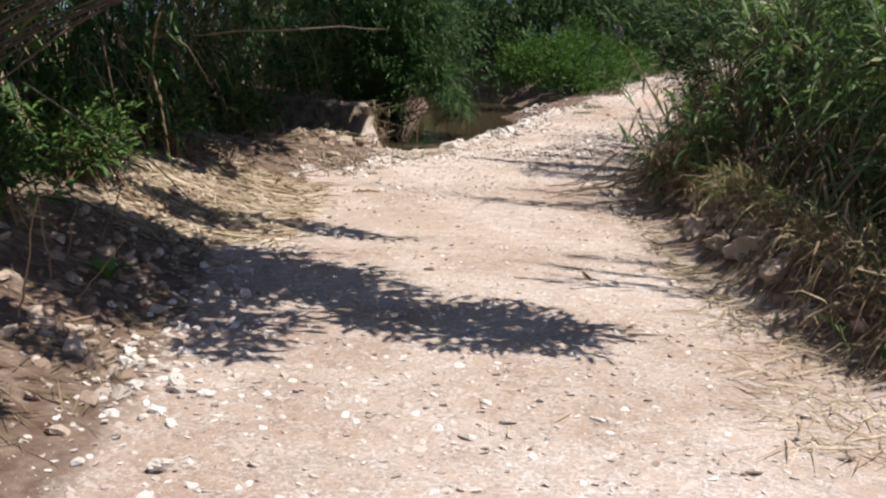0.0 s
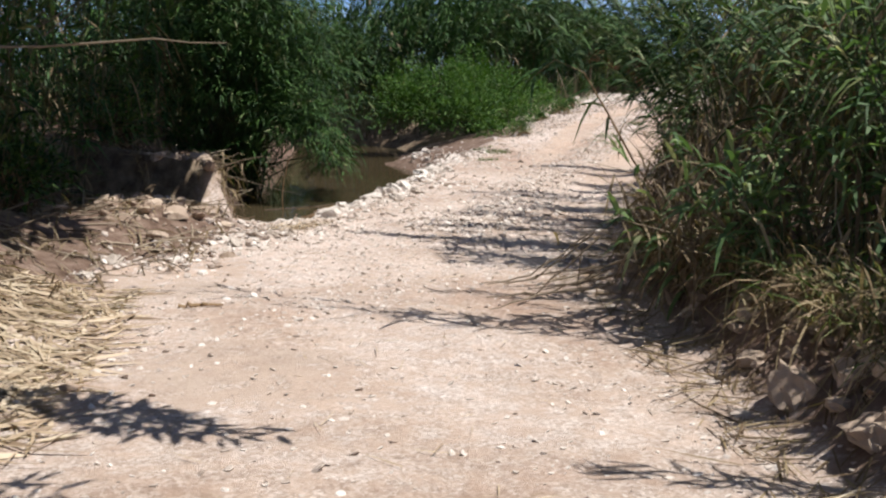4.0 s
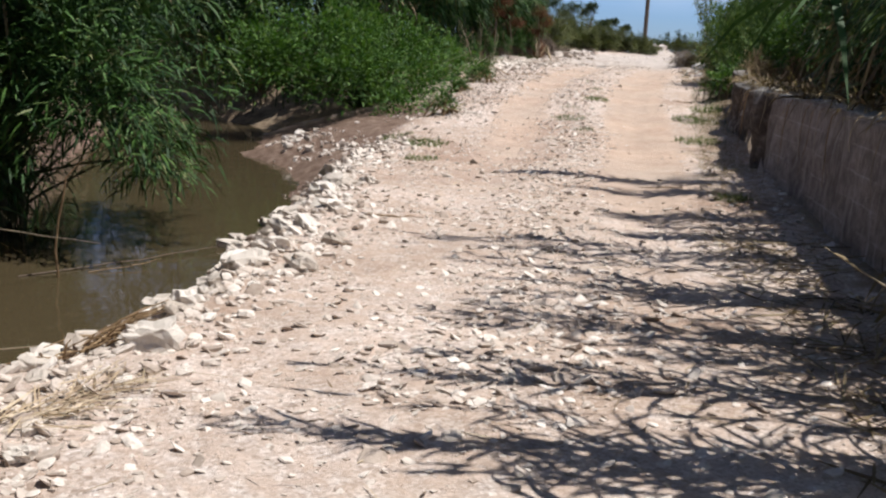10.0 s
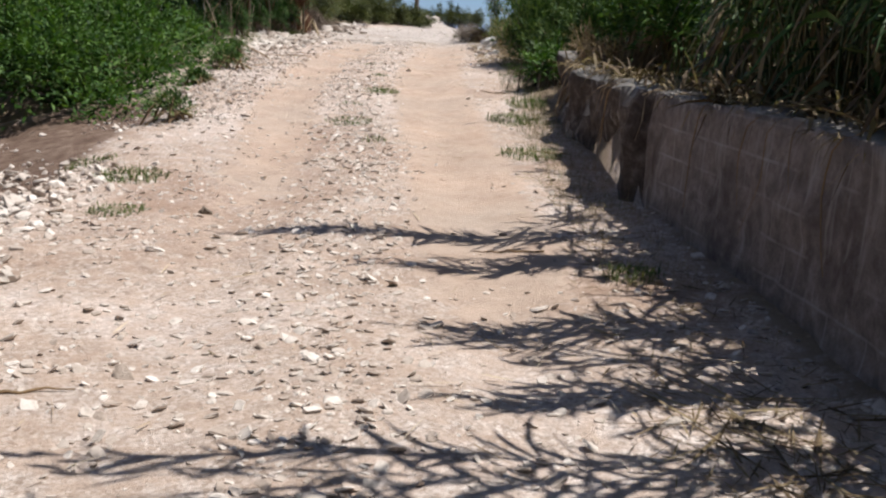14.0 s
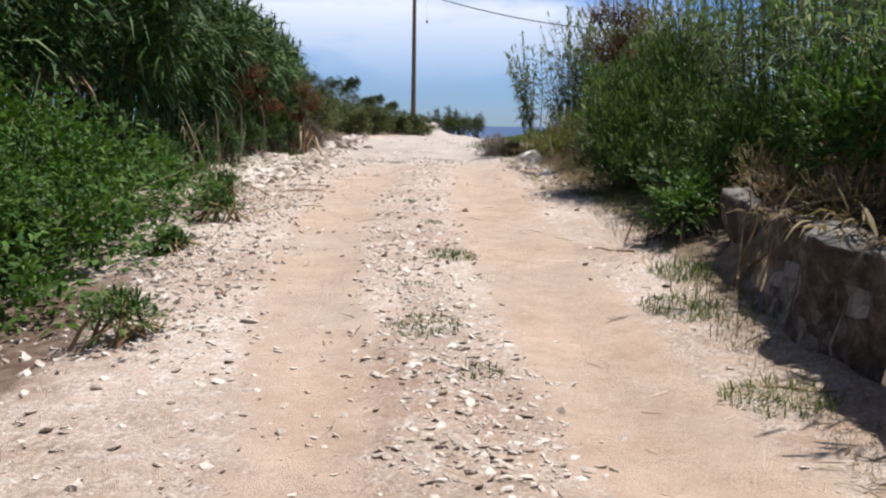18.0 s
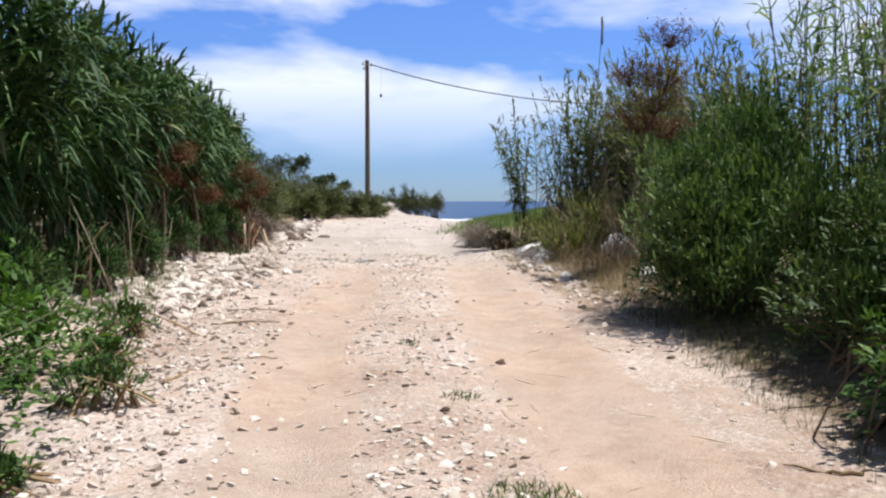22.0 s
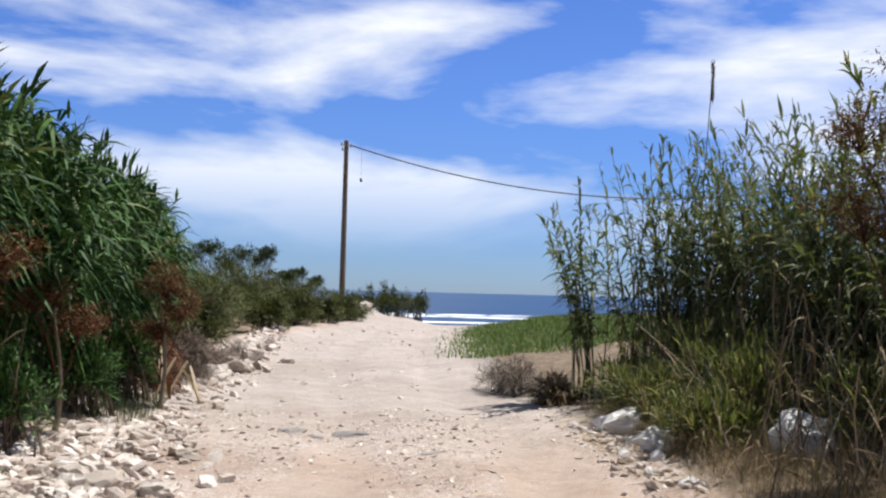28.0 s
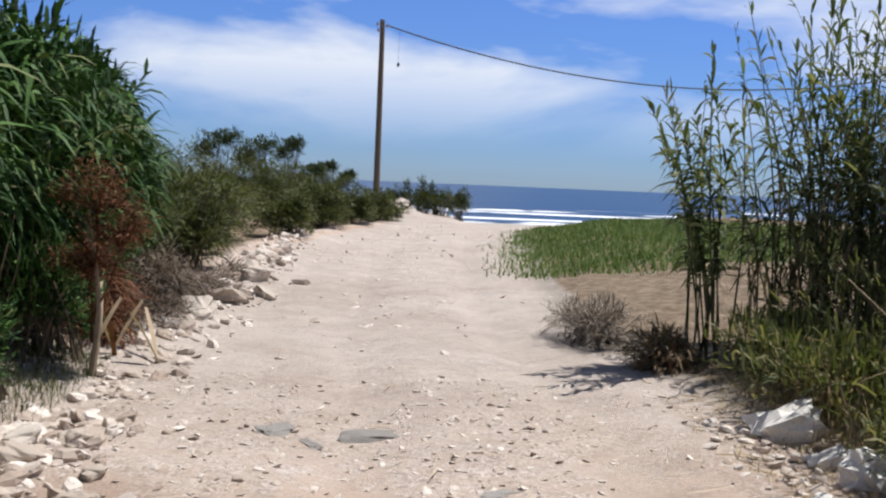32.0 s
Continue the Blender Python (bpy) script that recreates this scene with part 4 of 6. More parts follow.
# behind the wall's far end and on towards the sea
reed_thicket("tall green reeds with pale tops beside the track", [(2.95, -4.5), (3.1, -1.0), (3.35, 2.0), (3.3, 5.2), (4.4, 7.2), (6.3, 7.2), (6.3, -4.5)], 760, (1.7, 3.0), (-0.12, 0.0), 22, 0.40, 0.034, M_REED_LIT, 0.04, 0.12, 0.25, tall=([-4, 0, 3, 6], [1.0, 1.06, 1.22, 1.24]))
reed_thicket("slender green reeds on the seaward side", [(3.75, 11.6), (3.45, 13.6), (2.75, 15.2), (4.6, 15.6), (5.6, 9.3), (4.3, 9.0)], 500, (1.7, 3.2), (-0.15, 0.0), 32, 0.30, 0.03, M_REED_OLIVE, 0.16, 0.12, 0.42)
reed_thicket("dense dark reeds at the back of the seaward reeds", [(4.2, 9.5), (3.9, 13.6), (3.3, 15.2), (5.6, 15.2), (5.6, 9.0)], 130, (1.4, 2.6), (0.0, 0.0), 28, 0.34, 0.034, M_REED_OLIVE, 0.1, 0.25, 0.25)
dead_canes("pale dry canes standing among the seaward reeds", [(2.6, 7.2), (2.75, 12), (3.7, 12), (3.7, 7.2)], 80, (0.7, 1.7), (0.05, 0.85), None, 500)
reed_thicket("thin clump of young reeds at the track's edge", [(2.2, 14.5), (2.2, 15.0), (2.5, 15.0), (2.5, 14.4)], 17, (1.9, 2.7), (-0.42, 0.0), 34, 0.28, 0.032, M_REED_OLIVE, 0.35, 0.0, 0.22)
dead_canes("dry pale stalks under the seaward reeds", [(2.2, 8.6), (2.3, 13.0), (3.8, 14.0), (3.8, 8.6)], 90, (0.3, 0.9), (0.05, 0.8), None, 500)
# left bank
reed_thicket("distant green reeds closing the bend of the stream", [(-10.6, 6.0), (-13, 6.6), (-18, 8), (-18, 11), (-9, 11), (-8.6, 5.6)], 240, (2.4, 4.2), (0.0, -0.5), 24, 0.5, 0.06, M_REED, 0.05, 0.05, 0.3)
reed_thicket("dark green reeds over the stream bank", [(1.0, -25.6), (0.1, -23.8), (-1.1, -21.6), (-2.5, -18), (-3.9, -14.8), (-4.8, -11.8), (-5.2, -10.4), (-9.5, -10.4), (-9, -23), (-3, -28)], 1000, (2.4, 4.6), (1.0, -0.25), 21, 0.5, 0.046, M_REED_SHADED, 0.14, 0.07, 0.4)
reed_thicket("dense dark reeds hanging over the brown water", [(-4.3, -9.9), (-4.6, -9.0), (-5.9, -7.0), (-7.3, -4.0), (-8.9, -1.0), (-10.0, 1.0), (-14, 1.0), (-9.5, -10.3)], 900, (1.6, 4.2), (0.75, 0.0), 22, 0.5, 0.046, M_REED_SHADED, 0.02, 0.08, 0.45)
reed_thicket("tall dark green reeds beside the track to the sea", [(-3.85, 4.6), (-3.9, 10), (-3.8, 18.0), (-7.5, 18.6), (-10, 2.5), (-5.8, 1.8)], 1300, (2.4, 3.0), (0.72, 0.0), 32, 0.42, 0.05, M_REED_SHADED, 0.45, 0.04, 0.2, tall=([4, 8, 13, 18], [1.13, 1.05, 1.0, 0.95]))
dead_canes("dry reed litter heaped on the stream bank", [(-1.5, -15.8), (-2.2, -13.8), (-3.4, -12.0), (-4.2, -10.6), (-5, -11), (-4.2, -15), (-2.6, -18.2), (-1.2, -18.2)], 330, (0.25, 0.8), (1.1, 1.55), None, 2400, wide=(0.008, 0.03))
dead_canes("bare pale stems at the foot of the reeds", [(-3.1, 6), (-3.2, 16), (-3.7, 16), (-3.6, 6)], 90, (0.5, 1.2), (0.0, 0.5), None, 200)
litter("heap of pale straw and dead reed leaves", [(0.9, -20.4), (-0.9, -17.2), (-2.2, -17.6), (-1.4, -20.6), (0.0, -22.0)], 2600, (0.1, 0.45), (0.008, 0.035))
litter("dry leaves and stalks lying along the reeds", [(6.3, -22.2), (4.3, -19.8), (3.1, -17.0), (2.0, -15.0), (1.5, -9), (2.2, -9), (2.5, -15), (3.8, -17.2), (5.2, -19.8), (7, -22.2)], 1300, (0.08, 0.5), (0.005, 0.018), M_DRY)
litter("yellow straw lying along the foot of the bank", [(5.9, -23.4), (5.1, -21.4), (4.3, -19.6), (4.8, -19.4), (5.9, -21.2), (6.7, -23.2)], 700, (0.08, 0.4), (0.004, 0.014))
litter("dead leaves at the foot of the wall", [(1.3, -10.0), (1.6, -1.5), (2.05, -0.5), (2.3, -10.0)], 1300, (0.04, 0.16), (0.003, 0.010), M_DRY)
litter("dry leaves and straw on the brown verge", [(1.45, 4.5), (1.55, 9.0), (1.6, 13.4), (2.4, 13.4), (2.3, 8.0), (2.0, 4.5)], 1500, (0.04, 0.2), (0.003, 0.012), M_STRAWDULL)
litter("scattered straw on the gravel", [(4.5, -24), (1.5, -20), (-0.8, -15), (-1, -9), (-1.6, 3), (-2.2, 14), (1.4, 14), (1.4, 0), (1.4, -12), (3.2, -19), (6, -24)], 520, (0.05, 0.28), (0.003, 0.010))


def crown(label, line, sprays, deep, out):
    """The hanging front of a reed bed: sprays of long arching leaves that overhang bare stems."""
    line = np.array(line, float)
    u = RNG.uniform(0, len(line) - 1, sprays)
    x, y, high = (np.interp(u, np.arange(len(line)), line[:, k]) for k in range(3))
    v = RNG.random(sprays) ** 1.2
    bulge = out * np.sin(np.clip(v * 1.0 + 0.15, 0, 1) * np.pi) ** 0.6 * (1 + 0.45 * vnoise(y, v * 3, 1.1, 31)) * RNG.uniform(0.3, 1.0, sprays)
    z = high - deep * v * (1 + 0.3 * vnoise(y, 0 * y, 1.3, 32)) - 0.25 + 0.2 * vnoise(y, 0 * y, 2.1, 33)
    n = 9
    root = np.repeat(np.column_stack([x + bulge, y, z]), n, 0) + RNG.normal(0, 0.07, (sprays * n, 3))
    way = np.repeat(RNG.normal(0, 1.1, sprays), n) + RNG.uniform(-1.9, 1.9, sprays * n)
    rise = np.repeat(RNG.normal(0.95, 0.3, sprays) - 0.9 * v, n) + RNG.normal(0, 0.35, sprays * n)
    heap = Heap()
    blades(heap, root, way, RNG.uniform(0.2, 0.5, sprays * n), RNG.uniform(0.022, 0.048, sprays * n), rise, RNG.uniform(0.3, 1.1, sprays * n))
    ob = part("reed_crown", heap.mesh("reed_crown"), M_REED_SHADED, None, label, "stuff")
    ob["category"] = "reeds"


crown("arching dark green reed leaves overhanging bare stems", [(-3.95, 4.4, 3.35), (-3.8, 8, 3.2), (-3.65, 12, 3.15), (-3.6, 16, 3.05), (-3.8, 18.0, 2.85)], 1500, 1.8, 0.75)


def leaning_canes(label, base, height, lean, count, scatter, leaf=None):
    """A few long canes from one root that bow far over."""
    p = np.array(base) + RNG.normal(0, scatter * 0.5, (count, 2))
    b = np.column_stack([p, land(p[:, 0], p[:, 1]) - 0.05])
    top = thing("reed_clump", label, "reeds", (*base, float(b[:, 2].mean())), "long reeds bowing over the track")
    for k in range(count):
        cane, green = Heap(), Heap()
        canes(cane, green, b[k:k + 1], height * RNG.uniform(0.85, 1.1, 1), np.array([lean]) + RNG.normal(0, scatter, (1, 2)), 38, 0.40, 0.027, 0.28)
        stalk = part("cane", cane.mesh("cane"), M_CANE, top)
        part("leaf_spray", green.mesh("leaf_spray"), leaf or M_REED, stalk, kind="stuff")
    return top


for base, height, lean, count, scatter in (
        ((5.0, -16.9), 4.0, (-4.4, 0.6), 4, 0.10), ((4.4, -15.6), 3.0, (-1.65, 0.0), 3, 0.08), ((4.3, -16.4), 3.0, (-1.9, 0.0), 3, 0.08),
        ((6.2, -19.1), 3.0, (-1.5, 0.0), 3, 0.05), ((6.3, -19.6), 3.0, (-1.55, 0.0), 3, 0.05), ((6.4, -20.1), 3.0, (-1.6, 0.0), 3, 0.06),
        ((3.1, -13.3), 2.8, (-2.3, 0.0), 9, 0.16), ((3.05, -12.5), 2.7, (-1.95, 0.0), 8, 0.16), ((3.0, -11.4), 2.7, (-1.65, 0.0), 7, 0.16),
        ((3.1, -13.5), 2.8, (-1.4, 0.0), 10, 0.22), ((3.3, -14.1), 2.8, (-1.0, 0.0), 10, 0.22), ((3.0, -12.0), 2.6, (-0.9, 0.0), 7, 0.25),
        ((3.0, -9.45), 2.6, (-2.5, 0.0), 6, 0.13), ((3.0, -9.7), 2.6, (-1.7, 0.0), 3, 0.16), ((3.0, -10.9), 2.6, (-2.2, 0.95), 3, 0.06), ((3.0, -10.7), 2.6, (-1.6, 0.0), 3, 0.10), ((3.1, -10.7), 2.6, (-1.1, 0.0), 5, 0.22),
        ((2.9, -8.7), 2.4, (-0.75, 0.0), 7, 0.12), ((2.9, -7.9), 2.4, (-1.05, 0.0), 7, 0.09), ((2.9, -6.6), 2.4, (-1.15, 0.0), 6, 0.10), ((2.9, -6.05), 2.4, (-2.35, 0.05), 8, 0.06)):
    leaning_canes("long green reeds bowing over the gravel track", base, height, lean, count, scatter)


# added out of view: boughs set where they cast the track and bank shadows
bush("unseen_shade_tree", "unseen leafy boughs added to cast shadows on track and bank", "tree",
     [(5.3, -21.6, 2.5, 0.75, 0.55, 0.22), (4.5, -21.75, 2.7, 0.6, 0.5, 0.2), (3.4, -21.3, 2.6, 0.9, 0.65, 0.25), (2.3, -21.2, 2.5, 0.9, 0.75, 0.3), (1.3, -21.5, 2.4, 0.8, 0.7, 0.4), (2.5, -22.9, 2.6, 0.7, 0.6, 0.3), (1.4, -23.2, 2.4, 0.8, 0.7, 0.4), (0.0, -23.5, 2.2, 0.8, 0.8, 0.6), (2.2, -19.3, 2.6, 0.9, 0.2, 0.15), (0.9, -19.8, 2.6, 0.7, 0.4, 0.25), (2.8, -21.9, 2.6, 0.6, 0.4, 0.2), (3.6, -22.55, 2.6, 0.55, 0.35, 0.2), (2.0, -22.5, 2.6, 0.6, 0.4, 0.25), (4.0, -23.1, 2.6, 0.35, 0.25, 0.18), (3.2, -24.0, 2.6, 0.6, 0.22, 0.16), (3.6, -24.9, 2.6, 0.5, 0.14, 0.12), (2.9, -24.5, 2.5, 0.6, 0.16, 0.14)],
     24000, 0.16, M_REED, M_BARK, 40, (-1.3, -24.0), 0.3, 0.2)
# added out of view: a canopy that keeps sun off the left reeds
bush("unseen_shade_tree", "unseen leafy canopy added to shade the left reeds", "tree",
     [(-1.1, -20.4, 3.6, 1.1, 1.1, 0.5), (-1.4, -18.2, 3.6, 1.2, 1.2, 0.5), (-2.0, -16.0, 3.6, 1.2, 1.2, 0.5), (-2.5, -13.8, 3.5, 1.2, 1.2, 0.5), (-3.2, -11.8, 3.5, 1.2, 1.2, 0.5), (-2.6, -17.0, 3.9, 1.2, 2.4, 0.5), (-3.4, -14.0, 3.9, 1.2, 2.2, 0.5)],
     22000, 0.27, M_REED, M_BARK, 60, (-5.0, -16.0), 0.42, 0.2)


def bank_fringe(label, line, n, length, width, rise, droop, material, category):
    """Grass and dead leaves that hang over the edge of a bank, towards the track."""
    line = np.array(line, float)
    u = RNG.uniform(0, len(line) - 1, n)
    x = np.interp(u, np.arange(len(line)), line[:, 0]) + RNG.normal(0, 0.16, n)
    y = np.interp(u, np.arange(len(line)), line[:, 1]) + RNG.normal(0, 0.12, n)
    heap = Heap()
    blades(heap, np.column_stack([x, y, land(x, y) + RNG.uniform(0.0, 0.25, n)]), 3.0 + RNG.normal(0, 1.15, n), RNG.uniform(*length, n), RNG.uniform(*width, n), RNG.uniform(*rise, n), RNG.uniform(*droop, n))
    ob = part("bank_grass", heap.mesh("bank_grass"), material, None, label, "stuff")
    ob["category"] = category


EDGE = [(6.75, -22.0), (5.75, -20.2), (4.85, -18.3), (4.0, -16.7), (3.4, -15.5)]
bank_fringe("dry yellow-brown grass hanging over the soil bank", EDGE, 2300, (0.25, 0.8), (0.006, 0.018), (0.4, 1.3), (0.5, 1.5), M_STRAWDULL, "dry grass")
bank_fringe("green grass growing along the edge of the bank", EDGE, 600, (0.25, 0.7), (0.008, 0.02), (0.7, 1.4), (0.3, 1.1), M_GRASS, "grass")
bank_fringe("brown dead reed leaves hanging before the wall", [(3.3, -15.8), (3.05, -14.4), (2.85, -13.0), (2.7, -11.6)], 3400, (0.2, 0.7), (0.004, 0.012), (0.2, 1.2), (0.6, 1.6), M_STRAWDULL, "dead reeds")


def hanging_grass():
    n = 520
    y = np.repeat(RNG.uniform(-11.5, -0.4, 40), 13) + RNG.normal(0, 0.12, n)
    x = np.interp(y, XWY, XWX) + RNG.uniform(0.0, 0.3, n)
    heap = Heap()
    blades(heap, np.column_stack([x, y, np.interp(y, [-5.2, -4.6], [0.41, 0.47])]), 3.14 + RNG.normal(0, 0.7, n), RNG.uniform(0.06, 0.22, n), RNG.uniform(0.004, 0.010, n), RNG.uniform(0.0, 1.0, n), RNG.uniform(0.3, 1.5, n))
    ob = part("hanging_grass", heap.mesh("hanging_grass"), M_DRY, None, "dry grass hanging over the top of the wall", "stuff")
    ob["category"] = "dry grass"

    n = 900
    y = np.repeat(RNG.uniform(-11.5, -1.0, 60), 15) + RNG.normal(0, 0.14, n)
    x = np.interp(y, XWY, XWX) + RNG.uniform(0.08, 0.5, n)
    heap = Heap()
    blades(heap, np.column_stack([x, y, 0.42 + RNG.uniform(0.0, 0.10, n)]), RNG.uniform(0, 6.28, n), RNG.uniform(0.12, 0.45, n), RNG.uniform(0.012, 0.034, n), RNG.uniform(0.1, 1.1, n), RNG.uniform(0.2, 1.0, n))
    ob = part("creeping_weeds", heap.mesh("creeping_weeds"), M_DRY, None, "dry brown weeds creeping over the wall top", "stuff")
    ob["category"] = "weeds"


hanging_grass()
# undergrowth that fills the foot of the left bank
for x, y, s in ((0.0, -23.2, 0.8), (-1.2, -21.0, 0.8), (-2.4, -18.6, 0.9), (-3.6, -15.6, 0.9), (-4.6, -12.6, 0.9), (-2.6, -20.5, 1.0), (-4.4, -17.0, 1.0)):
    z = float(land(x, y))
    bush("undergrowth", "dark tangled green undergrowth on the stream bank", "bush", [(x, y, z + 0.35 * s, 0.7 * s, 0.9 * s, 0.5 * s), (x - 0.4, y + 0.2, z + 0.7 * s, 0.6 * s, 0.8 * s, 0.5 * s)], 1900, 0.13, M_TAMARISK, M_BROWNTWIG, 60, (x, y), 0.3, 0.3, "undergrowth on the bank")

bush("overhanging_bush", "rounded dark green reed bush hanging over brown water", "bush",
     [(-3.45, -9.8, 0.15, 1.0, 0.8, 0.8), (-3.9, -9.2, 1.1, 1.1, 1.0, 1.0), (-4.6, -9.8, 0.8, 1.2, 0.8, 1.2), (-4.5, -8.6, 0.4, 1.1, 0.9, 0.9), (-4.6, -9.0, 2.0, 1.3, 1.2, 1.1), (-5.2, -9.9, 1.8, 1.2, 0.9, 1.4), (-4.4, -9.9, -0.5, 0.7, 0.5, 0.45), (-5.0, -10.2, -0.35, 0.75, 0.4, 0.6), (-4.9, -8.9, -0.5, 0.7, 0.7, 0.5), (-4.6, -9.4, 0.0, 0.6, 0.6, 0.6), (-3.15, -9.2, -0.3, 0.42, 0.5, 0.5), (-3.6, -8.4, -0.45, 0.45, 0.5, 0.5)],
     42000, 0.15, M_REED_SHADED, M_CANE, 140, (-4.7, -9.4), 0.14, -0.1)
for x, y, w, h in ((-8.2, 3.6, 1.2, 1.2), (-9.8, 5.6, 1.3, 1.4), (-11.6, 7.0, 1.4, 1.4), (-7.0, 2.9, 0.9, 1.0), (-10.8, 2.6, 1.2, 1.3), (-12.6, 4.6, 1.4, 1.5)):
    z = max(float(land(x, y)), WATER)
    bush("undergrowth", "dark tangled green undergrowth round the bend of the stream", "bush", [(x, y, z + 0.3 * h, w, w, 0.5 * h), (x - 0.3, y + 0.6, z + 0.8 * h, w, w, 0.6 * h)], 2600, 0.22, M_REED, M_BROWNTWIG, 40, (x, y), 0.2, 0.2, "undergrowth on the bank")
bush("dead_bush", "dry brown dead reeds hanging round the wall's near end", "dead bush", [(2.75, -11.8, 0.1, 0.28, 0.32, 0.5), (2.8, -12.3, 0.0, 0.3, 0.4, 0.45), (2.65, -11.6, -0.2, 0.15, 0.25, 0.4), (2.95, -13.0, 0.0, 0.3, 0.5, 0.5)], 2200, 0.24, M_DRY, M_BROWNTWIG, 90, (2.85, -12.2), 0.1, -0.4)

# low bright herbs by the water
bush("herb_patch", "bright green leafy herbs spreading beside the gravel", "bush",
     [(-3.0, 0.3, 0.05, 0.8, 0.95, 0.6), (-3.9, -0.6, 0.05, 0.9, 1.1, 0.85), (-4.6, 0.8, 0.35, 1.1, 1.3, 1.1), (-3.6, 1.8, 0.35, 1.0, 1.2, 0.85), (-2.95, -1.3, -0.25, 0.55, 0.6, 0.4), (-3.0, 3.0, 0.25, 0.6, 0.9, 0.55), (-5.4, -0.5, 0.2, 0.9, 1.1, 1.0), (-4.7, 2.6, 0.6, 1.0, 1.2, 1.0)],
     22000, 0.10, M_HERB, M_GRASS, 160, None, 0.42)
bush("green_bush", "feathery dark green bush beside the sandy rut", "bush",
     [(2.35, 4.4, 0.85, 0.62, 0.9, 0.75), (2.6, 5.4, 1.0, 0.7, 0.9, 0.9), (2.35, 3.6, 0.6, 0.35, 0.5, 0.42), (2.9, 4.4, 1.1, 0.6, 0.9, 0.75), (2.75, 3.4, 0.9, 0.45, 0.6, 0.6), (2.2, 4.7, 0.5, 0.35, 0.9, 0.45), (2.35, 4.9, 1.35, 0.5, 0.6, 0.5), (3.0, 5.2, 1.75, 0.5, 0.7, 0.55)], 28000, 0.11, M_FEATHER, None, 120, (2.6, 4.7), 0.2, 0.9)
bush("green_bush", "low olive bush at the edge of the track", "bush", [(2.55, 2.2, 0.5, 0.45, 0.8, 0.45), (2.75, 1.4, 0.65, 0.45, 0.7, 0.5), (2.95, 2.4, 0.95, 0.5, 0.8, 0.5), (2.95, 1.6, 0.9, 0.4, 0.7, 0.5)], 13000, 0.10, M_TAMARISK, M_BROWNTWIG, 90, (2.6, 1.9), 0.22, 0.7)
bush("dry_brush", "rusty dry brush on top of the wall's end", "dead bush", [(2.4, -0.7, 0.6, 0.2, 0.5, 0.14), (2.5, -1.7, 0.6, 0.2, 0.6, 0.14), (2.5, -0.1, 0.7, 0.25, 0.3, 0.2)], 1100, 0.11, M_DRY, M_BROWNTWIG, 60, (2.45, -0.7), 0.1, 0.7)
bush("green_bush", "bright leafy green shrub rooted above the wall", "bush", [(2.95, -0.9, 1.0, 0.4, 0.6, 0.5), (3.05, -1.7, 1.15, 0.4, 0.6, 0.65), (2.95, -2.7, 1.0, 0.4, 0.6, 0.5), (3.0, 0.1, 1.1, 0.35, 0.5, 0.5)], 9000, 0.11, M_HERB, M_BROWNTWIG, 90, (3.0, -1.3), 0.28, 0.6)
bush("ivy_bush", "small bright green leafy bush at the wall's end", "bush", [(2.0, 0.55, 0.3, 0.28, 0.3, 0.28), (2.2, 0.9, 0.42, 0.25, 0.3, 0.28)], 1300, 0.08, M_HERB, None, 40, (2.1, 0.7), 0.4, 0.3)

# ---- rocks and gravel ----
rock_kinds = []
for k in range(10):
    v, q = lump(1.0, 0.26, 4, seed=40 + k)
    rock_kinds.append(quad_mesh("rock", v, q, False))
    rock_kinds[-1].materials.append(M_ROCK)


def rocks(pts, sizes, group, label, seed=3):
    r = np.random.default_rng(seed)
    for p, s in zip(pts, sizes):
        ob = new("rock", rock_kinds[r.integers(0, 10)])
        f = r.uniform(0.55, 0.8)
        ob.matrix_basis = Matrix.LocRotScale((p[0], p[1], p[2] + s * f * 0.25), Euler((r.normal(0, 0.25), r.normal(0, 0.25), r.uniform(0, 6.28))), (s, s, s * f))
        tagged(ob, label, "rock", group)


def along(line, n, width, rng):
    line = np.array(line, float)
    seg = np.r_[0, np.cumsum(np.linalg.norm(np.diff(line, axis=0), axis=1))]
    s = rng.uniform(0, seg[-1], n)
    x, y = np.interp(s, seg, line[:, 0]) + rng.normal(0, width, n), np.interp(s, seg, line[:, 1]) + rng.normal(0, width * 0.6, n)
    return np.column_stack([x, y, land(x, y)])


r3 = np.random.default_rng(11)
rocks(along([(-1.75, -13.0), (-1.7, -11.8), (-1.75, -10.6), (-2.0, -9.4), (-2.15, -8.0), (-2.3, -7.2)], 125, 0.27, r3), 0.04 + 0.1 * r3.random(125) ** 1.6, "rocks along the stream edge", "pale limestone rock on the edge of the ford")
rocks(along([(-1.5, -17.2), (-1.3, -15.4), (-1.4, -13.6), (-1.6, -12.9)], 14, 0.16, r3), r3.uniform(0.03, 0.09, 14), "rocks along the stream edge", "pale limestone rock half sunk in gravel")
rocks(along([(4.0, -26.0), (3.25, -24.9), (2.5, -23.7)], 24, 0.16, r3), 0.025 + 0.05 * r3.random(24) ** 1.5, "rocks along the soil bank", "pale limestone rock at the foot of the soil bank")
rocks(along([(-3.7, -3.8), (-4.2, -2.6), (-4.3, -2.0)], 16, 0.2, r3), r3.uniform(0.03, 0.09, 16), "rocks on the muddy spit", "pale limestone rock on wet mud")
rocks(along([(-2.75, 6.5), (-2.65, 9.0), (-2.55, 12.0)], 84, 0.32, r3), 0.055 + 0.1 * r3.random(84) ** 1.5, "rocks piled along the track", "pale limestone rock in a heap beside the track")
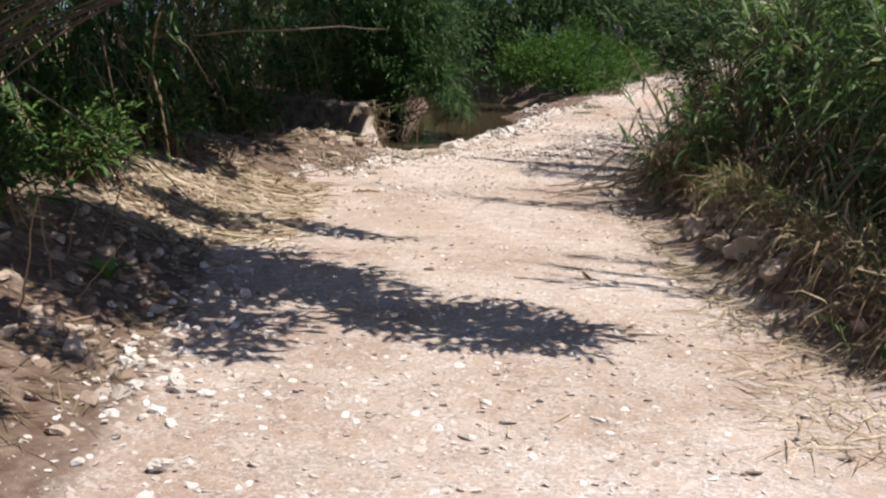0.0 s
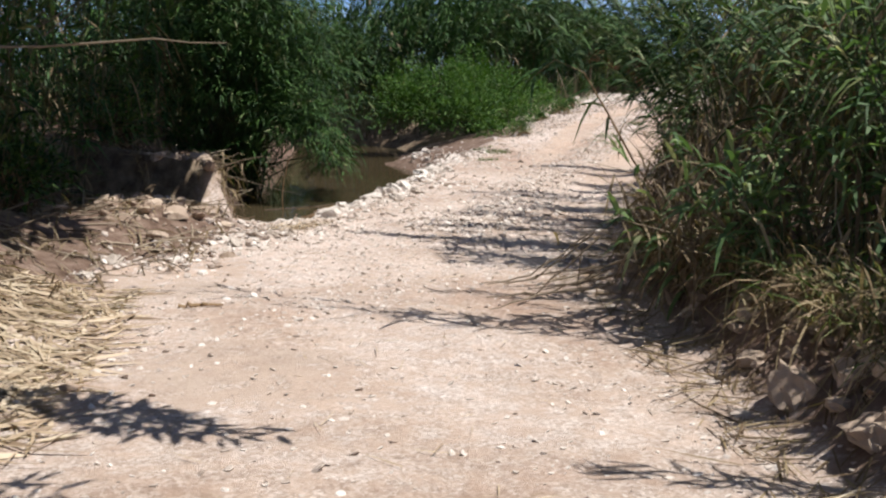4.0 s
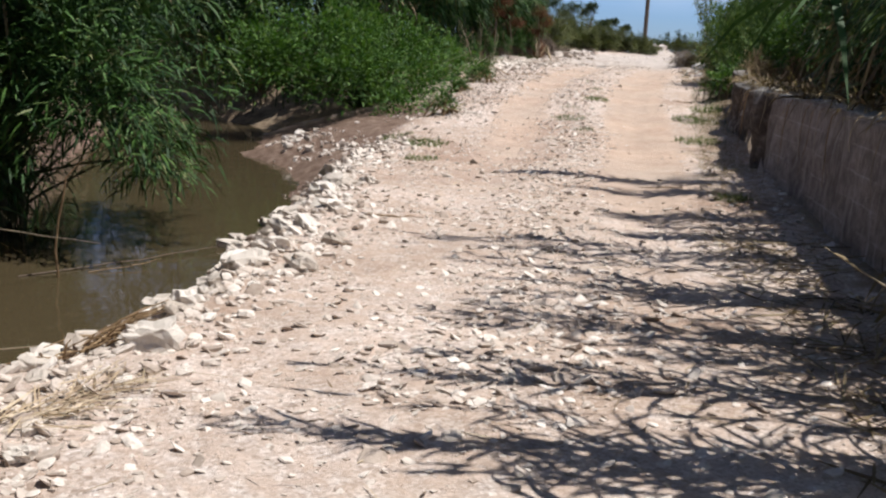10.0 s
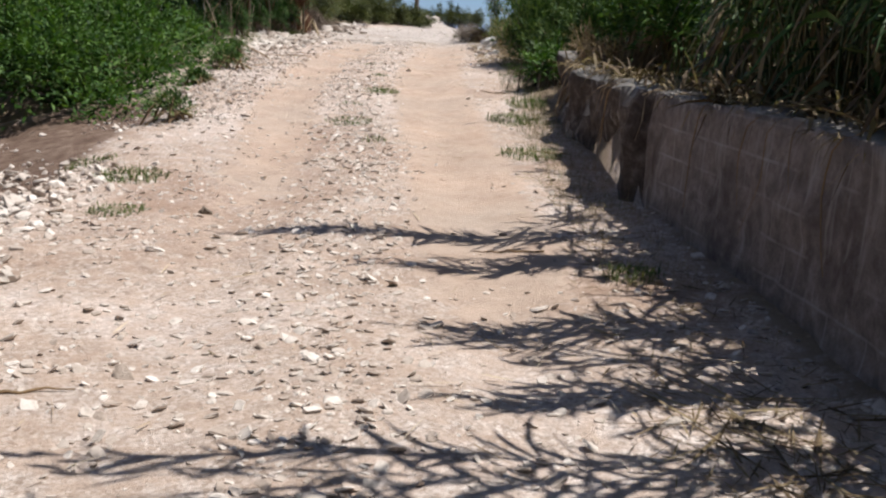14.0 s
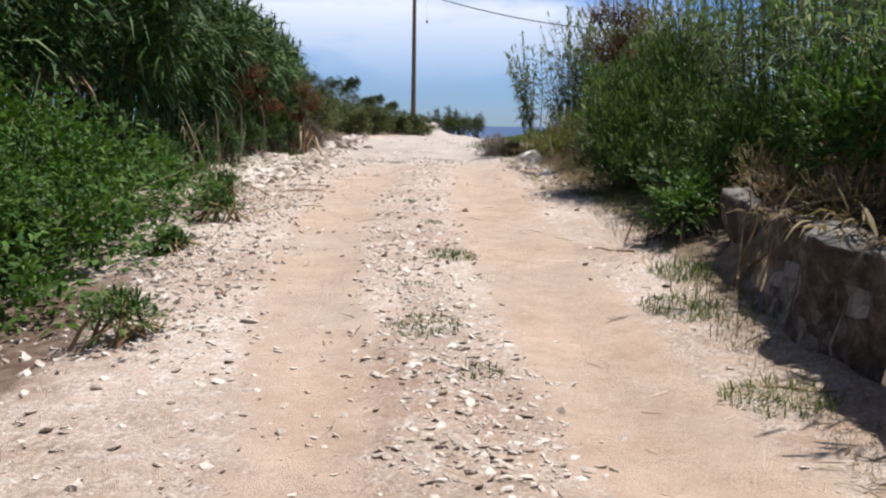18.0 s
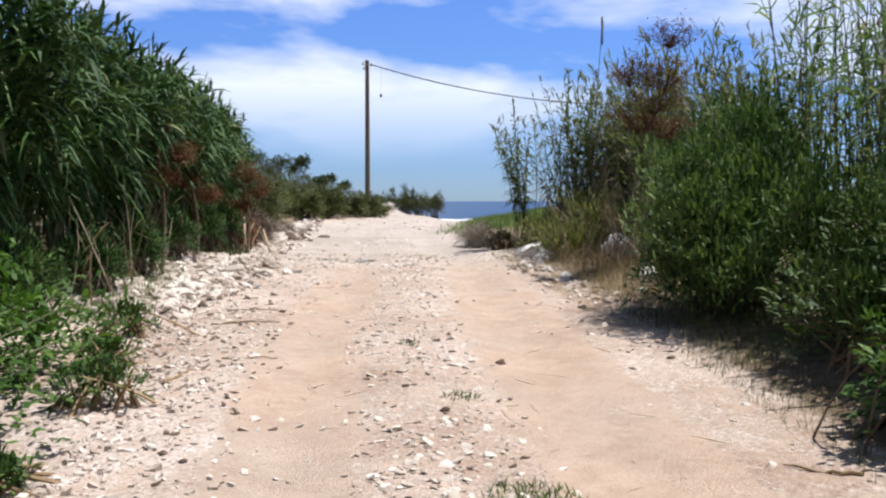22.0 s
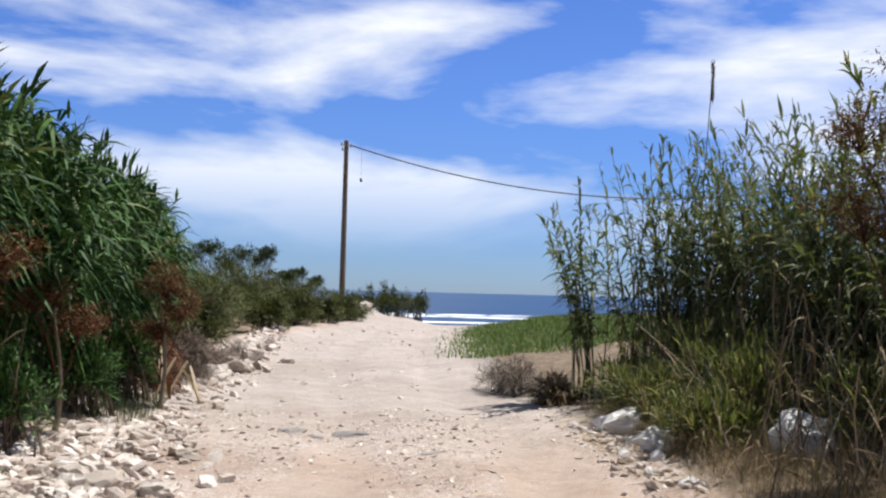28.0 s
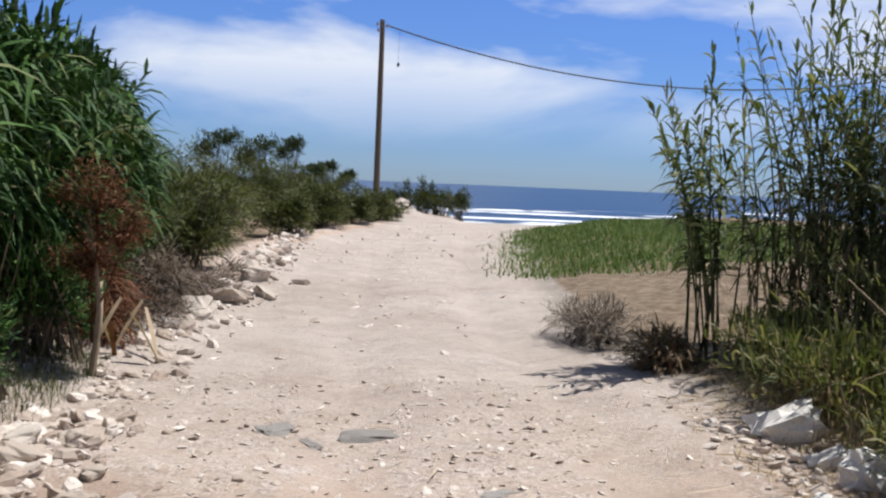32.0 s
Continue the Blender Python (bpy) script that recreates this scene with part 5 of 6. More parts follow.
rocks(along([(-2.3, 16.5), (-2.1, 22.0), (-2.3, 28.0), (-2.4, 32)], 14, 0.25, r3), r3.uniform(0.1, 0.22, 14), "rocks piled along the track", "pale limestone rock on the low berm")


def rubble(label, line, n, width, smin, smax, seed):
    r = np.random.default_rng(seed)
    p = along(line, n, width, r)
    heap = Heap()
    scatter_stones(heap, p, smin + (smax - smin) * r.random(n) ** 2.2, 0.55, 14, seed, 2 if smax > 0.04 else 1, 0.3)
    ob = part("rubble", heap.mesh("rubble"), M_STONES, None, label, "stuff")
    ob["category"] = "stones"


rubble("pale stones between the larger rocks of the ford", [(-1.55, -16.5), (-1.45, -13.0), (-1.6, -10.6), (-2.0, -8.4), (-2.3, -6.8), (-2.2, -4.6)], 2300, 0.24, 0.012, 0.06, 31)
rubble("white stones on the muddy spit", [(-2.6, -4.6), (-3.6, -3.6), (-4.2, -2.4)], 260, 0.28, 0.012, 0.05, 32)
rubble("white rubble heaped beside the track", [(-2.9, 5.5), (-2.7, 8.5), (-2.55, 12.3)], 2300, 0.36, 0.018, 0.09, 33)
rubble("white rubble spread beside the sandy rut", [(-2.2, -2.5), (-2.0, 0.0), (-2.1, 3.0), (-2.4, 6.0)], 2300, 0.34, 0.008, 0.036, 34)
rubble("pale rubble on the berm along the far track", [(-2.35, 13.0), (-2.2, 16.5), (-2.0, 22.0), (-2.2, 28.0), (-1.9, 31)], 520, 0.2, 0.02, 0.10, 35)
rubble("stones on the brown soil bank", [(3.0, -25.0), (2.2, -23.6), (0.9, -21.4)], 260, 0.3, 0.01, 0.05, 36)
rubble("white stones along the right edge of the track", [(1.8, 12.5), (1.75, 10.5), (1.8, 8.0), (1.9, 6.0)], 420, 0.16, 0.012, 0.06, 37)
for x, y, s in ((2.07, 12.25, 0.22), (2.2, 11.3, 0.205), (2.6, 7.2, 0.205), (3.08, 10.35, 0.23), (2.12, 11.75, 0.12), (1.95, 10.7, 0.09), (1.85, 9.7, 0.07), (2.35, 6.7, 0.08), (2.0, 9.0, 0.08), (1.75, 11.0, 0.06), (1.7, 10.1, 0.05)):
    rocks([(x, y, float(land(x, y)))], [s], "white rocks under the reeds", "white limestone rock at the edge of the track", int(x * 100 + y * 10))
    scene.objects[-1].scale.z *= 1.35 if s > 0.2 else 1.0
    scene.objects[-1].material_slots[0].link = "OBJECT"
    scene.objects[-1].material_slots[0].material = M_WHITE
for x, y, size, turn in ((-0.49, 12.3, 0.24, 0.2), (-1.14, 12.25, 0.20, 0.9), (-0.9, 12.05, 0.12, 2.0), (0.1, 11.1, 0.13, 0.5), (-0.85, 8.45, 0.12, 1.2)):
    ob = new("rock", rock_kinds[int(size * 50) % 10])
    ob.matrix_basis = Matrix.LocRotScale((x, y, float(land(x, y)) - 0.004), Euler((0, 0, turn)), (size, size * 0.55, size * 0.16))
    tagged(ob, "flat grey stone slab sunk in the track", "rock", "slabs in the track")
    ob.material_slots[0].link = "OBJECT"
    ob.material_slots[0].material = M_SLAB
rocks(along([(0.4, 48.2), (1.1, 48.6), (0.75, 47.9)], 16, 0.3, r3) + np.array([0, 0, 0.02]), r3.uniform(0.06, 0.2, 16), "rocks on the pale mound", "pale rock on a mound of rubble")


def gravel(label, n, y0, y1, smin, smax, keep, seed):
    r = np.random.default_rng(seed)
    y = r.uniform(y0, y1, n)
    xl, xr = np.interp(y, LY, LX), np.interp(y, RY, RX)
    x = xl - 0.35 + (xr - xl + 0.6) * r.random(n)
    ok = r.random(n) < keep(x, y)
    x, y = x[ok], y[ok]
    s = smin + (smax - smin) * r.random(len(x)) ** 3
    heap = Heap()
    p = np.column_stack([x, y, land(x, y)])
    for some, cuts in ((s < 0.02, 1), (s >= 0.02, 2)):
        if some.any():
            scatter_stones(heap, p[some], s[some] * (1.2 if cuts == 1 else 1), 0.30, 12, seed, cuts, 0.35)
    ob = part("gravel", heap.mesh("gravel"), M_STONES, None, label, "stuff")
    ob["category"] = "gravel"
    return ob


def stony(x, y):
    sand = zones(x, y)[0]
    off = x - np.interp(y, CY, CX)
    return np.clip(0.35 + 0.75 * step(-0.3, 0.5, vnoise(x, y, 0.8, 21)), 0, 1) * (1 - 0.97 * sand) * (1 - 0.75 * step(0.4, 0.9, off) * step(-7, -4, y))


gravel("loose pale limestone chips on the track", 15000, -28, -12, 0.006, 0.030, stony, 5)
gravel("loose pale limestone chips on the ford", 14000, -14, -2, 0.006, 0.036, stony, 6)
gravel("loose pale limestone chips between the ruts", 17000, -3, 14, 0.006, 0.034, stony, 7)
gravel("coarse broken stones on the middle strip of the track", 44000, -12, 12, 0.007, 0.036, lambda x, y: 0.9 * np.exp(-((x - np.interp(y, CY, CX) + 0.05) / 0.28) ** 2) * step(-1.0, 0.0, vnoise(x, y, 0.9, 61)) * (1 - 0.8 * step(1, 5, y)), 10)
gravel("larger stones scattered on the track", 5200, -28, 16, 0.018, 0.06, lambda x, y: stony(x, y) * np.where(y > -15, 0.9, 0.5) * (1 - 0.72 * step(-8, -5, y)) * (1 - 0.5 * step(3, 8, y)) * step(-0.2, 0.5, vnoise(x, y, 0.6, 44)), 8)
gravel("coarse pale stones lying on the ford", 5600, -15, -6, 0.016, 0.052, lambda x, y: stony(x, y) * 0.75 * step(-0.5, 0.3, vnoise(x, y, 1.3, 71)) * (1 - 0.8 * step(0.9, 1.4, x)), 12)
gravel("stones scattered on the far track", 700, 14, 40, 0.02, 0.06, lambda x, y: stony(x, y), 9)

# ---- far shrubs, pole and wire ----
far = np.random.default_rng(5)


def clumps(x, y, w, h, n, rng):
    """Blobs of a ragged shrub: many small clumps round a low dome."""
    z = float(land(x, y))
    out = [(x, y, z + h * 0.3, w * 0.8, w, h * 0.36)]
    for _ in range(n):
        a, r, u = rng.uniform(0, 6.28), rng.uniform(0.3, 1.0) * w, rng.uniform(0.25, 1.0)
        s = rng.uniform(0.22, 0.42) * w
        out.append((x + r * np.cos(a) * (1.15 - 0.5 * u), y + r * np.sin(a) * (1.15 - 0.5 * u), z + h * u * 0.85, s, s, s * rng.uniform(0.6, 1.0)))
    return out


for x, y, h, w in ((-3.7, 19.0, 1.7, 0.8), (-3.2, 21.0, 1.6, 0.9), (-3.5, 23.8, 1.6, 1.1), (-3.6, 27, 1.5, 1.2), (-3.8, 31, 1.6, 1.3), (-3.4, 35, 1.5, 1.3), (-2.6, 39, 1.4, 1.3), (-1.9, 43, 1.3, 1.2), (-1.0, 46.0, 1.1, 0.9), (-2.2, 29, 1.1, 0.8), (-1.6, 32.5, 1.1, 0.9), (-0.9, 35.5, 1.1, 0.9), (-0.3, 38.5, 1.0, 0.9), (0.2, 42, 0.9, 0.8), (-5.6, 22, 1.9, 1.5), (-6, 28, 2.0, 1.7), (-5.8, 34, 2.1, 1.7), (-5, 40, 1.8, 1.6), (-4, 46, 1.5, 1.6)):
    bush("coastal_shrub", "olive green wind-bent shrub behind the track", "shrub", clumps(x, y, w, h, 11, far), 6000, 0.12, M_SHRUB, None, 40, (x, y), 0.5, 0.35, "coastal shrubs along the track", 1)
for x, y, z, w, h in ((-4.6, 36, 2.75, 0.6, 0.35), (-3.0, 42, 2.85, 0.42, 0.36), (-3.9, 40, 2.7, 0.7, 0.42), (-1.9, 45, 2.2, 0.4, 0.26), (-2.4, 44, 2.05, 0.5, 0.3), (-1.2, 46.5, 1.9, 0.35, 0.25)):
    bush("wind_bent_tree", "dark evergreen wind-bent small tree above the shrubs", "tree", [(x, y, z, w, w, h), (x + 0.6 * w, y, z + 0.12, w * 0.55, w * 0.55, h * 0.8), (x - 0.7 * w, y, z - 0.3, w * 0.8, w * 0.8, h)], 2600, 0.13, M_JUNIPER, M_BARK, 26, (x, y), 0.45, 0.6, "dark trees behind the shrubs", 1)
for x, y, w in ((1.8, 50.0, 0.9), (2.7, 50.0, 0.8), (3.4, 49.0, 0.55), (0.6, 50.6, 0.8)):
    bush("coastal_shrub", "olive green low shrub on the beach side", "shrub", [(x, y, 0.95, w, w, 0.55), (x + 0.3, y, 1.1, w * 0.5, w * 0.5, 0.6)], 3000, 0.12, M_SHRUB, None, 30, (x, y), 0.5, 0.5, "coastal shrubs along the track", 1)
for x, y, h in ((1.35, 50.2, 0.45), (2.0, 50.4, 0.6), (2.4, 50.3, 0.4)):
    bush("wind_bent_tree", "dark evergreen sapling on the beach side", "tree", [(x, y, 1.55, 0.25, 0.3, h), (x, y, 1.1, 0.4, 0.4, 0.5)], 900, 0.12, M_JUNIPER, M_BARK, 14, (x, y), 0.3, 0.8, "dark trees behind the shrubs")

bush("dead_bush", "dark brown dead bush at the end of the reeds", "dead bush", [(-2.95, 15.1, 0.75, 0.4, 0.5, 0.45), (-2.7, 14.7, 0.55, 0.2, 0.3, 0.3)], 2200, 0.16, M_RUST, M_BROWNTWIG, 60, (-2.9, 15.0), 0.12, -0.3)
bush("dead_bush", "pile of dark dead brushwood under the shrubs", "dead bush", [(-2.6, 17.4, 0.6, 0.35, 0.7, 0.22), (-2.4, 18.3, 0.55, 0.3, 0.5, 0.16), (-2.55, 15.9, 0.55, 0.3, 0.7, 0.2), (-2.3, 19.6, 0.6, 0.25, 0.6, 0.14), (-2.7, 16.6, 0.75, 0.4, 0.8, 0.3)], 3600, 0.2, M_BARK, M_BARK, 200, (-2.6, 17.2), 0.06, 0.1)
for k in range(9):
    x, y = -2.5 + far.uniform(-0.2, 0.15), 14.4 + far.uniform(-0.3, 0.3)
    sheath = Heap()
    blades(sheath, np.array([[x, y, float(land(x, y)) + far.uniform(0.35, 0.6)]]), np.array([far.uniform(0, 6.28)]), 0.5, 0.05, -0.9, 0.3, 4)
    ob = part("dead_leaf", sheath.mesh("dead_leaf"), M_STRAW if k % 3 else M_RUST, None, "long pale dead leaf hanging from the dead bush")
    ob["category"], ob["group"] = "dead leaf", "dead leaves hanging at the end of the reeds"

# seaward side of the right reeds
bush("dead_bush", "dead grey twiggy bush at the edge of the track", "dead bush", [(1.75, 15.9, 0.55, 0.38, 0.5, 0.28), (1.55, 16.4, 0.5, 0.3, 0.4, 0.2)], 2600, 0.14, M_GREYTWIG, M_GREYTWIG, 90, (1.75, 16.0), 0.06, 0.4)
bush("dead_bush", "dry brown collapsed bush beside the grey one", "dead bush", [(1.98, 14.6, 0.5, 0.26, 0.4, 0.2)], 1500, 0.16, M_DRY, M_BROWNTWIG, 60, (1.98, 14.6), 0.09, 0.1)
for x, y, w, h in ((2.6, 12.6, 0.6, 0.55), (2.5, 10.9, 0.45, 0.5), (3.1, 11.4, 0.7, 0.9), (2.7, 13.7, 0.5, 0.5), (3.7, 9.9, 0.6, 0.8), (3.4, 13.2, 0.8, 1.0), (3.4, 8.0, 0.5, 0.8)):
    z = float(land(x, y))
    bush("olive_shrub", "olive green grassy shrub under the reeds", "shrub", [(x, y, z + h * 0.4, w, w * 1.2, h * 0.5)], 1700, 0.17, M_OLIVE, M_BROWNTWIG, 50, (x, y), 0.12, 0.9, "shrubs under the seaward reeds")


def meadow(label, poly, n, height, material, w=0.016):
    p = within(poly, n)
    p = p + RNG.normal(0, 0.35, p.shape) * (n > 20000)
    heap = Heap()
    blades(heap, np.column_stack([p, land(p[:, 0], p[:, 1]) - 0.02]), RNG.uniform(0, 6.28, n), RNG.uniform(0.5, 1.1, n) * height, RNG.uniform(0.6, 1.3, n) * w, RNG.uniform(0.7, 1.5, n), RNG.uniform(0.1, 0.6, n), 1)
    ob = part("grass", heap.mesh("grass"), material, None, label, "stuff")
    ob["category"] = "grass"


meadow("green grass behind the seaward reeds", [(2.0, 22.5), (2.4, 25), (3.2, 31), (4.4, 37), (9, 40), (10, 22), (4, 21.5)], 40000, 0.24, M_MEADOW, 0.05)
meadow("dry yellow grass at the edge of the track", [(1.9, 5.8), (1.95, 10.0), (2.0, 14.0), (2.6, 14.0), (2.5, 5.8)], 3000, 0.26, M_STRAW, 0.007)
meadow("tall dry straw grass under the seaward reeds", [(2.05, 6.2), (2.15, 13.4), (3.3, 13.4), (3.2, 6.2)], 3600, 0.5, M_STRAWDULL, 0.012)
meadow("soft olive grass under the seaward reeds", [(2.4, 10.6), (2.35, 14.2), (3.6, 14.6), (3.8, 10.6)], 5200, 0.62, M_OLIVE, 0.010)
meadow("rusty dry grass round the white rocks", [(2.3, 8.2), (2.2, 11.4), (2.7, 11.6), (3.2, 8.2)], 1500, 0.34, M_DRY, 0.008)
meadow("dry grass and weeds at the wall's end", [(1.5, -2.5), (1.6, 3.2), (2.3, 3.2), (2.0, -0.5), (2.0, -2.5)], 1800, 0.20, M_SHRUB, 0.010)
meadow("dry brown weeds along the foot of the wall", [(1.55, -7.5), (1.6, -0.6), (2.0, -0.6), (2.2, -7.5)], 2200, 0.17, M_STRAWDULL, 0.007)
meadow("thin green weeds along the foot of the wall", [(1.5, -5.5), (1.55, -0.6), (1.95, -0.6), (2.15, -5.5)], 700, 0.14, M_GRASS, 0.008)
meadow("dry grass and weeds before the feathery bush", [(1.75, 2.4), (1.85, 6.2), (2.7, 6.2), (2.6, 2.4)], 2400, 0.26, M_SHRUB, 0.010)
meadow("dry and green weeds between reeds and rubble", [(-2.55, 12.2), (-2.5, 14.2), (-3.1, 14.4), (-3.2, 12.0)], 1500, 0.28, M_SHRUB, 0.012)
meadow("green weeds at the foot of the dark reeds", [(-2.7, 5.4), (-2.9, 9.5), (-3.4, 9.5), (-3.6, 4.6)], 1800, 0.3, M_GRASS, 0.014)


def dead_umbel(label, x, y, heads):
    """A dried giant fennel: pale bare stem, side stems and rust-brown flower heads."""
    z0 = float(land(x, y)) - 0.05
    top = thing("dried_fennel", label, "dried plant", (x, y, z0), "dried fennel plants")
    tall = max(h[2] for h in heads)
    h = Heap()
    t = np.linspace(0, 1, 6)
    stems(h, np.stack([x + 0.05 * np.sin(t * 4), y + 0 * t, z0 + (tall - z0) * t], -1)[None], (0.028 - 0.018 * t)[None], 6)
    part("stem", h.mesh("stem"), M_DEADCANE, top, "bare pale stem")
    for hx, hy, hz, r in heads:
        h = Heap()
        root = np.array([x, y, max(z0 + 0.3, hz - 0.55)])
        n = 26
        d = unit(np.column_stack([RNG.normal(0, 1, n), RNG.normal(0, 1, n), RNG.uniform(0.1, 1.2, n)]))
        tips = np.array([hx, hy, hz]) + d * r * RNG.uniform(0.35, 1.35, (n, 1)) * np.array([1, 1, 1.0])
        hub = np.broadcast_to(np.array([hx, hy, hz - 0.25 * r]), (n, 3))
        stems(h, np.stack([hub, (hub + tips) / 2 + np.array([0, 0, 0.02]), tips], 1), np.full((1, 3), 0.004), 3)
        stems(h, np.stack([root, (root + hub[0]) / 2 + np.array([0.02, 0, 0]), hub[0]])[None], np.array([[0.012, 0.009, 0.006]]), 4)
        k = 40
        pick = np.repeat(tips, k, 0)
        dd = RNG.normal(0, 1, (n * k, 3))
        blades(h, pick + dd * 0.05, np.arctan2(dd[:, 1], dd[:, 0]), RNG.uniform(0.03, 0.08, n * k), 0.014, RNG.uniform(-0.4, 0.9, n * k), 0.2, 2)
        part("flower_head", h.mesh("flower_head"), M_RUST, top, "rust-brown dried flower head", "stuff")


dead_umbel("tall dried fennel with rust-brown heads among reeds", 3.05, 9.0, [(3.33, 9.0, 3.3, 0.26), (2.8, 9.0, 2.8, 0.26), (3.25, 8.9, 2.75, 0.32), (3.1, 8.9, 2.45, 0.36), (2.9, 9.1, 2.2, 0.34), (3.3, 9.1, 2.15, 0.32)])
dead_umbel("dried fennel with rust-brown heads before dark reeds", -3.15, 9.0, [(-3.25, 8.95, 2.1, 0.26), (-2.95, 9.2, 1.8, 0.22), (-3.1, 8.9, 1.5, 0.22)])
dead_umbel("dried fennel with rust-brown heads before dark reeds", -3.05, 11.2, [(-3.2, 11.1, 1.5, 0.25), (-2.9, 11.3, 1.3, 0.2)])
dead_umbel("low dried fennel at the end of the dark reeds", -2.55, 13.6, [(-2.5, 13.5, 1.62, 0.24), (-2.35, 13.6, 1.35, 0.2), (-2.6, 13.7, 1.15, 0.18)])
for x, y, w, h in ((-3.7, 5.0, 0.5, 0.8), (-3.4, 6.6, 0.36, 0.6), (-3.3, 8.3, 0.36, 0.7), (-3.25, 10.4, 0.38, 0.7), (-3.1, 12.4, 0.36, 0.8), (-3.0, 14.0, 0.4, 0.9), (-3.2, 15.9, 0.55, 1.2), (-3.5, 17.4, 0.6, 1.4)):
    z = float(land(x, y))
    bush("green_bush", "feathery dark green bush before the reeds", "bush", [(x, y, z + h * 0.45, w, w, h * 0.55)], 3200, 0.10, M_REED_SHADED, None, 40, (x, y), 0.2, 0.8, "bushes before the dark reeds")


def reed_plume(x, y, z1):
    z0 = float(land(x, y))
    top = thing("flowering_reed", "tall bare reed with a dark flower plume", "reed", (x, y, z0))
    h = Heap()
    t = np.linspace(0, 1, 5)
    stems(h, np.stack([x - 0.25 * (1 - t), y + 0 * t, z0 + (z1 - z0) * t], -1)[None], (0.012 - 0.007 * t)[None])
    part("stalk", h.mesh("stalk"), M_CANE, top)
    h = Heap()
    n = 160
    u = RNG.random(n)
    blades(h, np.column_stack([x + 0 * u, y + 0 * u, z1 - 0.45 + 0.45 * u]), RNG.uniform(0, 6.28, n), 0.10, 0.012, 1.25, 0.1, 2)
    part("plume", h.mesh("plume"), M_GREYTWIG, top, "dark brown feathery plume")


reed_plume(3.65, 14.0, 4.45)


def sticks(name, label, category, line, r, material, group=""):
    """A single bent stick or cane along a line of points."""
    pts = np.array(line, float)
    t = np.linspace(0, 1, len(pts))
    u = np.linspace(0, 1, 9)
    path = np.stack([np.interp(u, t, pts[:, k]) for k in range(3)], -1)
    path[1:-1] += RNG.normal(0, r * 0.7, (7, 3))
    h = Heap()
    stems(h, path[None], (r * np.interp(u, [0, 0.6, 1], [1.0, 0.8, 0.35]))[None], 6)
    ob = part(name, h.mesh(name), material, None, label)
    ob["category"] = category
    if group:
        ob["group"] = group
    return ob


def lying(x, y, a, length, r, name="fallen_stick", label="dry brown stick lying on the gravel", material=None):
    s = np.linspace(0, 1, 5)
    px, py = x + np.cos(a) * length * s, y + np.sin(a) * length * s
    return sticks(name, label, "stick", np.column_stack([px, py, land(px, py) + r * 0.9]), r, material or M_BROWNTWIG, "sticks on the track")


for x, y, a, length, r in ((-0.30, -17.5, 0.6, 0.34, 0.02), (-1.95, 2.3, 1.35, 0.5, 0.012), (-1.7, 3.2, 0.2, 0.4, 0.008), (1.9, -3.2, 2.9, 0.4, 0.008), (1.55, 0.2, 2.6, 0.35, 0.01), (-1.2, -9.3, 0.3, 0.4, 0.008), (3.9, -20.4, 2.2, 0.5, 0.010), (5.0, -20.6, 2.4, 0.7, 0.008), (1.3, -6.7, 2.9, 0.45, 0.008), (-2.0, 4.9, 0.1, 0.6, 0.010), (-1.9, 5.9, -0.1, 0.5, 0.009), (-1.6, -1.4, 1.9, 0.35, 0.008)):
    lying(x, y, a, length, r)
for k in range(9):
    x, y = 2.15 + far.uniform(-0.2, 0.3), -15.9 + far.uniform(-0.5, 0.5)
    z = float(land(x, y))
    a = far.uniform(2.6, 4.0)
    sticks("broken_cane", "broken dry cane poking out of the reeds", "cane", [(x + 0.5, y, z + far.uniform(0.2, 0.6)), (x, y + 0.05, z + 0.1), (x + 0.4 * np.cos(a), y + 0.4 * np.sin(a), z + 0.03)], 0.011, M_DEADCANE, "broken canes by the reeds")
# bundle of combed straw and a heap of twigs on the ford's edge
n = 150
u = far.uniform(0, 1, n)
bx, by = -1.36 + 0.2 * u + far.normal(0, 0.07, n), -14.2 + 0.7 * u + far.normal(0, 0.05, n)
straw = Heap()
blades(straw, np.column_stack([bx, by, land(bx, by) + far.uniform(0.01, 0.05, n)]), 1.22 + far.normal(0, 0.7, n), far.uniform(0.12, 0.4, n), far.uniform(0.004, 0.010, n), far.normal(0.02, 0.03, n), 0.0)
ob = part("straw_bundle", straw.mesh("straw_bundle"), M_STRAW, None, "combed bundle of pale straw on the stones", "stuff")
ob["category"] = "straw"
n = 60
bx, by = -1.72 + far.normal(0, 0.09, n), -12.75 + far.normal(0, 0.09, n)
straw = Heap()
a, up = far.uniform(0, 6.28, n), far.uniform(0.1, 0.5, n)
end = np.column_stack([bx + 0.3 * np.cos(a), by + 0.3 * np.sin(a), np.maximum(land(bx + 0.3 * np.cos(a), by + 0.3 * np.sin(a)), WATER) + 0.02 + 0.2 * up])
start_ = np.column_stack([bx, by, land(bx, by) + 0.02 + 0.1 * up])
stems(straw, np.stack([start_, (start_ + end) / 2 + np.array([0, 0, 0.03]), end], 1), np.array([[0.006, 0.005, 0.003]]), 4)
ob = part("twig_heap", straw.mesh("twig_heap"), M_BROWNTWIG, None, "heap of dark twigs washed up on the stones", "stuff")
ob["category"] = "twigs"
